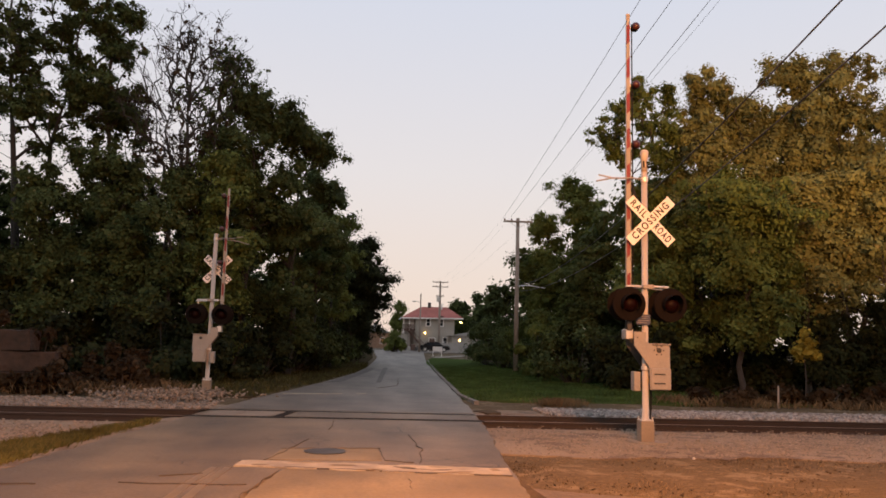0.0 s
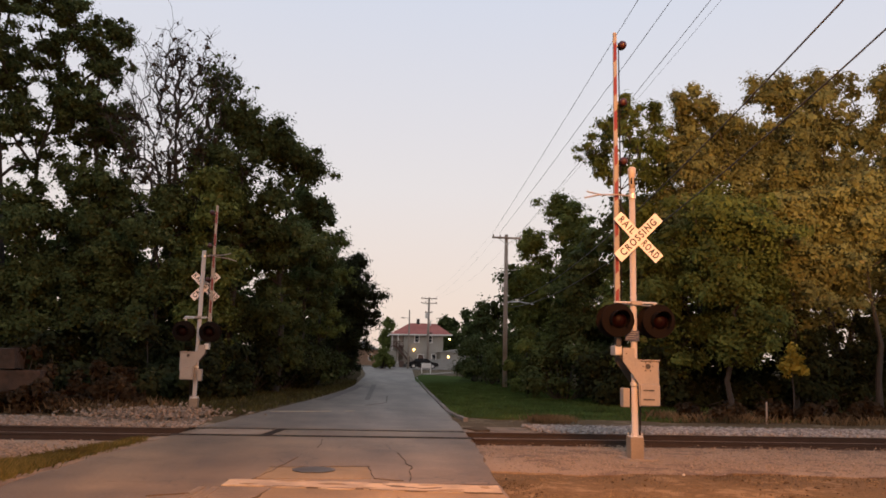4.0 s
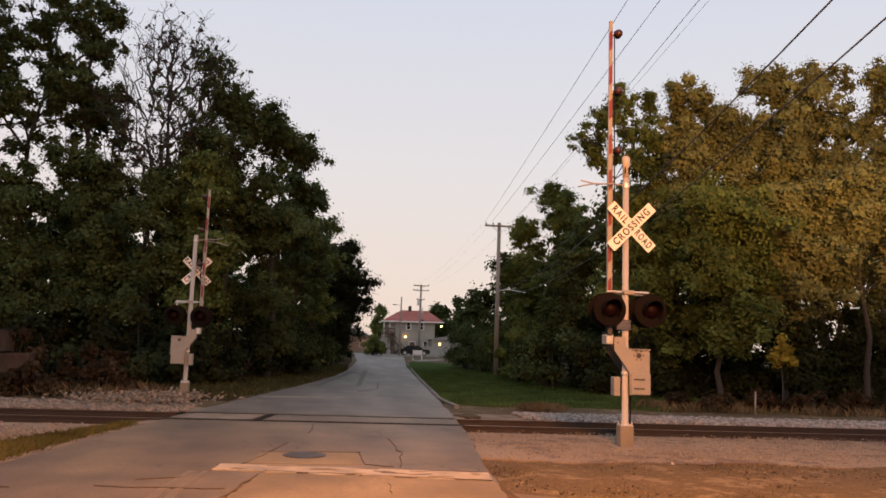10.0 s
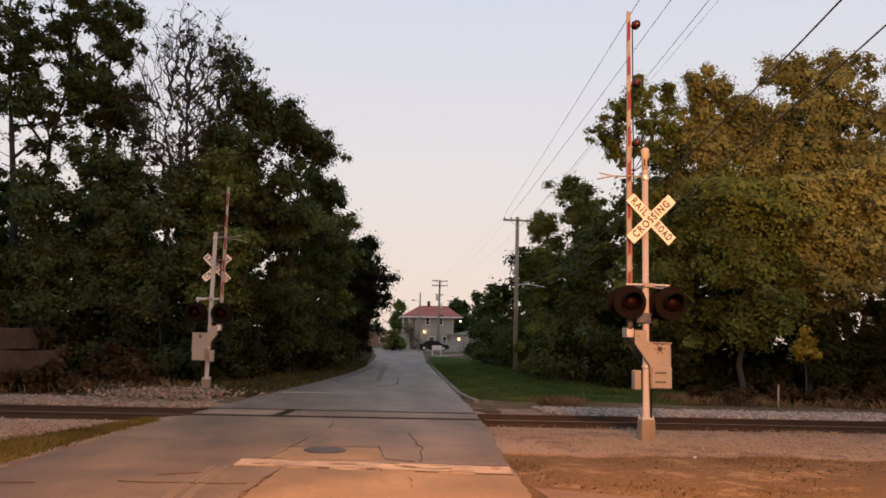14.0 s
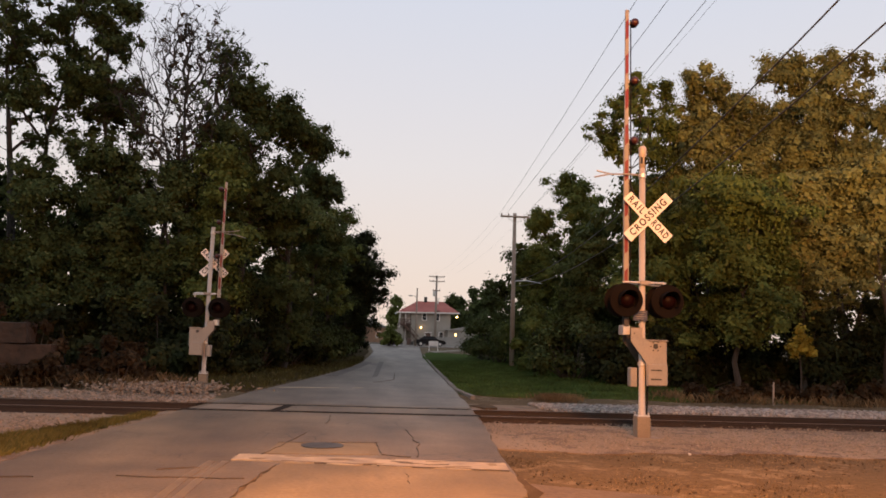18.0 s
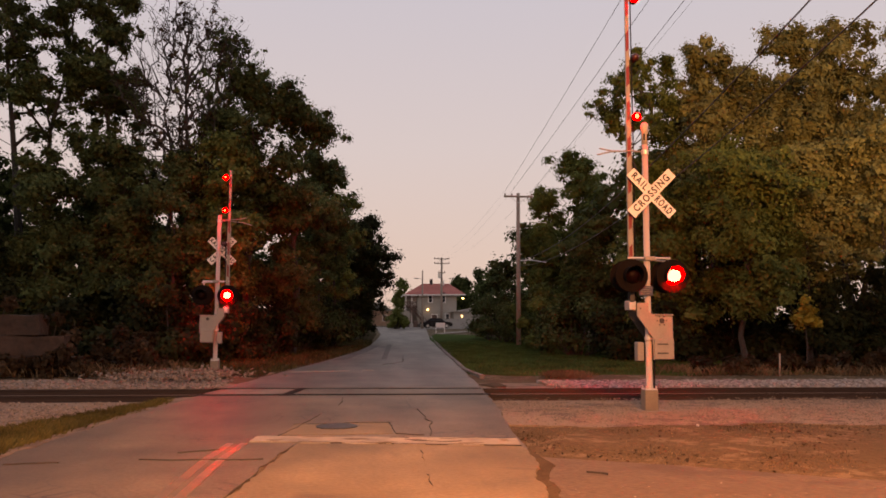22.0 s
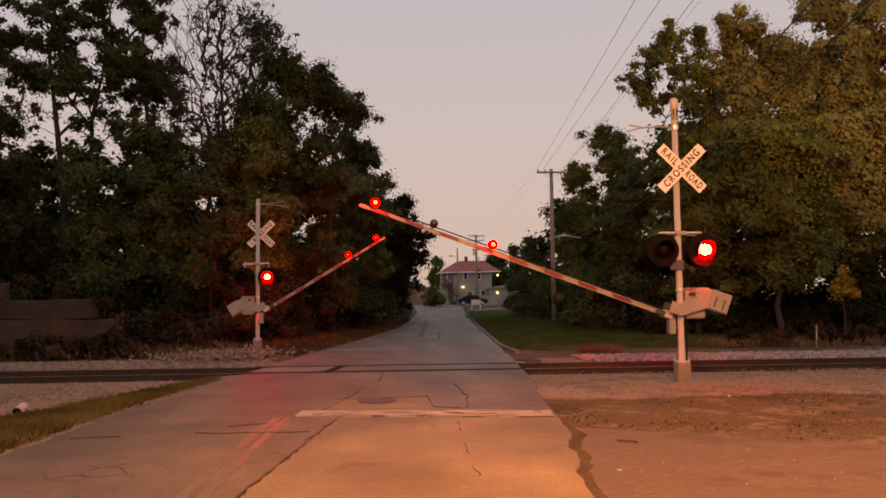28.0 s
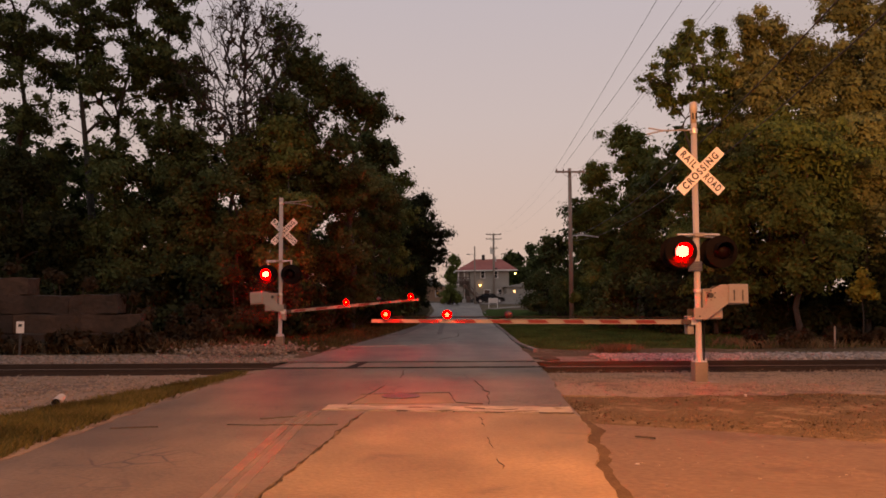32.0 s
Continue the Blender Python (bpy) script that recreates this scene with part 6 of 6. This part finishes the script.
def car(x, y, rot, paint, label, group="parked cars", lit=False):
    root = empty("car", pose(x, y, lift(x, y) + 0.012, 0, 0, rot), label, "car", group)
    lower = [(-2.25, 0.3), (-2.3, 0.6), (-2.22, 0.84), (-1.5, 0.93), (1.1, 0.95), (2.1, 0.84), (2.28, 0.6), (2.2, 0.3), (1.75, 0.26), (1.7, 0.5), (1.4, 0.66), (1.1, 0.5), (1.05, 0.24), (-1.05, 0.24), (-1.1, 0.5), (-1.4, 0.66), (-1.7, 0.5), (-1.75, 0.26)]
    body = part("body", prism(lower, -0.88, 0.88), paint, root)
    cabin = prism([(-1.6, 0.92), (-0.95, 1.4), (0.55, 1.43), (1.3, 0.93)], -0.74, 0.74)
    bmesh.ops.bevel(cabin, geom=list(cabin.edges), offset=0.06, segments=2, affect="EDGES")
    part("cabin", cabin, paint, root)
    for yy in (-0.752, 0.742):
        part("side_glass", prism([(-1.3, 0.98), (-0.85, 1.32), (-0.25, 1.34), (-0.25, 0.98)], yy, yy + 0.01), GLASS_DARK, root)
        part("side_glass", prism([(-0.17, 0.98), (-0.17, 1.34), (0.5, 1.35), (1.05, 0.98)], yy, yy + 0.01), GLASS_DARK, root)
    part("bumper", box(2.18, 2.32, -0.8, 0.8, 0.34, 0.54, 0.04), CAST_DARK, body)
    part("bumper", box(-2.34, -2.2, -0.8, 0.8, 0.34, 0.54, 0.04), CAST_DARK, body)
    for yy in (-0.66, 0.66):
        part("headlight", box(2.12, 2.27, yy - 0.16, yy + 0.16, 0.62, 0.76, 0.02), HEADLIGHT if lit else GALV, body)
        part("tail_light", box(-2.3, -2.2, yy - 0.14, yy + 0.14, 0.62, 0.8, 0.02), TAIL_LIGHT if lit else LAMP_OFF, body)
    for wx in (-1.4, 1.4):
        for wy in (-0.8, 0.8):
            wh = part("wheel", tube([(wx, wy - 0.1, 0.32), (wx, wy + 0.1, 0.32)], 0.32, 20), RUBBER, root)
            part("rim", tube([(wx, wy - 0.105, 0.32), (wx, wy + 0.105, 0.32)], 0.19, 12), GALV, wh)
    return root


car(9.3, 112, 4, CAR_PAINT, "black saloon car parked before the house")
PASSING = [car(40, 141, 180, CAR_PAINT, "dark saloon car driving with its lights on", "passing cars", True),
           car(-40, 144, 0, CAR_PALE, "silver saloon car driving with its lights on", "passing cars", True),
           car(40, 141, 180, CAR_PALE, "silver saloon car driving with its lights on", "passing cars", True)]
board = empty("yard_sign", pose(7.8, 88, lift(0, 88)), "white yard sign on two posts", "sign")
part("panel", box(-0.55, 0.55, -0.02, 0.02, 0.55, 1.1, 0.006), SIGN_WHITE, board)
for sx in (-0.5, 0.5):
    part("sign_post", box(sx - 0.04, sx + 0.04, 0.02, 0.08, -0.1, 1.1), TRIM, board)


far_house = empty("house", pose(0.8, 166, lift(0, 166)), "small pale house far down the street", "house")
part("wall", box(-3.4, 3.4, 0, 7, -0.1, 3.2), BRICK_PALE, far_house)
part("roof", prism([(-3.8, 3.2), (3.8, 3.2), (0, 5.0)], -0.4, 7.4), FENCE_GREY, far_house)
for x in (-1.6, 1.8):
    win = part("window", box(x - 0.55, x + 0.55, -0.06, 0.05, 0.9, 2.3), TRIM, far_house)
    part("pane", box(x - 0.42, x + 0.42, -0.075, -0.062, 1.02, 2.18), GLASS_DARK, win)


# ---- what moves ----
def motions():
    up = 0.0
    east = [(0, 0), (22.2, 0), (22.6, 1.5), (22.9, 3.5), (23.2, 6.5), (23.5, 10.5), (23.8, 15.5), (24.1, 21), (24.4, 26.5), (24.7, 31.5), (25, 36.5), (25.3, 41.5), (25.5, 44.5),
            (26.5, 57), (27.5, 66), (27.8, 68.3), (28.1, 70.5), (28.5, 73.2), (29, 76.4), (29.5, 79.2), (30, 81.6), (30.5, 83.8), (31, 86.3), (31.5, 88.5), (32, 89.6)]
    west = [(0, 0), (22.2, 0), (22.6, 1.5), (22.9, 3.5), (23.2, 6), (23.5, 9), (23.8, 12), (24.1, 15.5), (24.4, 19), (24.7, 23), (25, 27), (25.3, 31.5), (25.5, 34.5),
            (26.5, 46), (27.5, 55), (28, 59), (28.5, 62), (29, 66), (29.5, 69.5), (30, 72.5), (30.5, 75.5), (31, 79), (31.5, 82.5), (32, 85)]
    for (root, gate, pivot, lenses, lamps), rows in ((SIG_E, east), (SIG_W, west)):
        walk(gate, [(t, Matrix.Translation(pivot) @ Matrix.Rotation(radians(-a), 4, "Y")) for t, a in rows])
        west_side = root is SIG_W[0]
        facing = 180 if west_side else 0

        def turn_rows(on_left, place, extra):
            """Dark from the start; from 18.95 s on lit for half of every 1.2 s, the turn taking a tenth of a second."""
            rows_, a, lit = [(0.0, 180)], 180, False
            events = [(18.9, True)] if on_left else []
            t = 19.25
            k = 0
            while t < 32.0:
                events.append((t, (k % 2 == 1) == on_left))
                t, k = t + 0.5975, k + 1
            for t, want in events:
                if want == lit:
                    continue
                t += -0.1 if want and 29.9 < t < 30.1 else 0.05 if 29.9 < t < 30.1 else 0
                f = round(t * 30 + 0.6)
                rows_ += [((f - 1) / 30, a), (f / 30, a + 60), ((f + 1) / 30, a + 120), ((f + 2) / 30, a + 180)]
                a += 180
                lit = want
            rows_.append((32.0, a))
            return [(t, Matrix.Translation(place) @ Matrix.Rotation(radians(b + extra), 4, "Z")) for t, b in rows_]

        for k, (lens, place) in enumerate(lenses):
            back = k % 2 == 1
            left = (k < 2) != west_side
            walk(lens, turn_rows(left, place, 180 if back else 0))
        for lens, place, phase in lamps:
            extra = 180 if west_side else 0
            if phase == 2:
                walk(lens, [(t, Matrix.Translation(place) @ Matrix.Rotation(radians(b + extra), 4, "Z")) for t, b in ((0, 180), (18.9, 180), (18.93, 240), (18.97, 300), (19.0, 360), (32, 360))])
            else:
                walk(lens, turn_rows(phase == 0, place, extra))

    for thing, rot, y, rows in zip(PASSING, (180, 0, 180), (141, 144, 141), (
            ((0, 90), (14.5, 90), (23.5, 4.2), (24.0, -0.3), (32, -75)),
            ((0, -90), (15.5, -90), (25.0, 1.0), (25.4, 4.2), (32, 75)),
            ((0, 95), (18, 95), (27.5, 2.5), (28.0, -2.4), (32, -50)))):
        walk(thing, [(t, pose(x, y, lift(0, y) + 0.03, 0, 0, rot)) for t, x in rows])


motions()
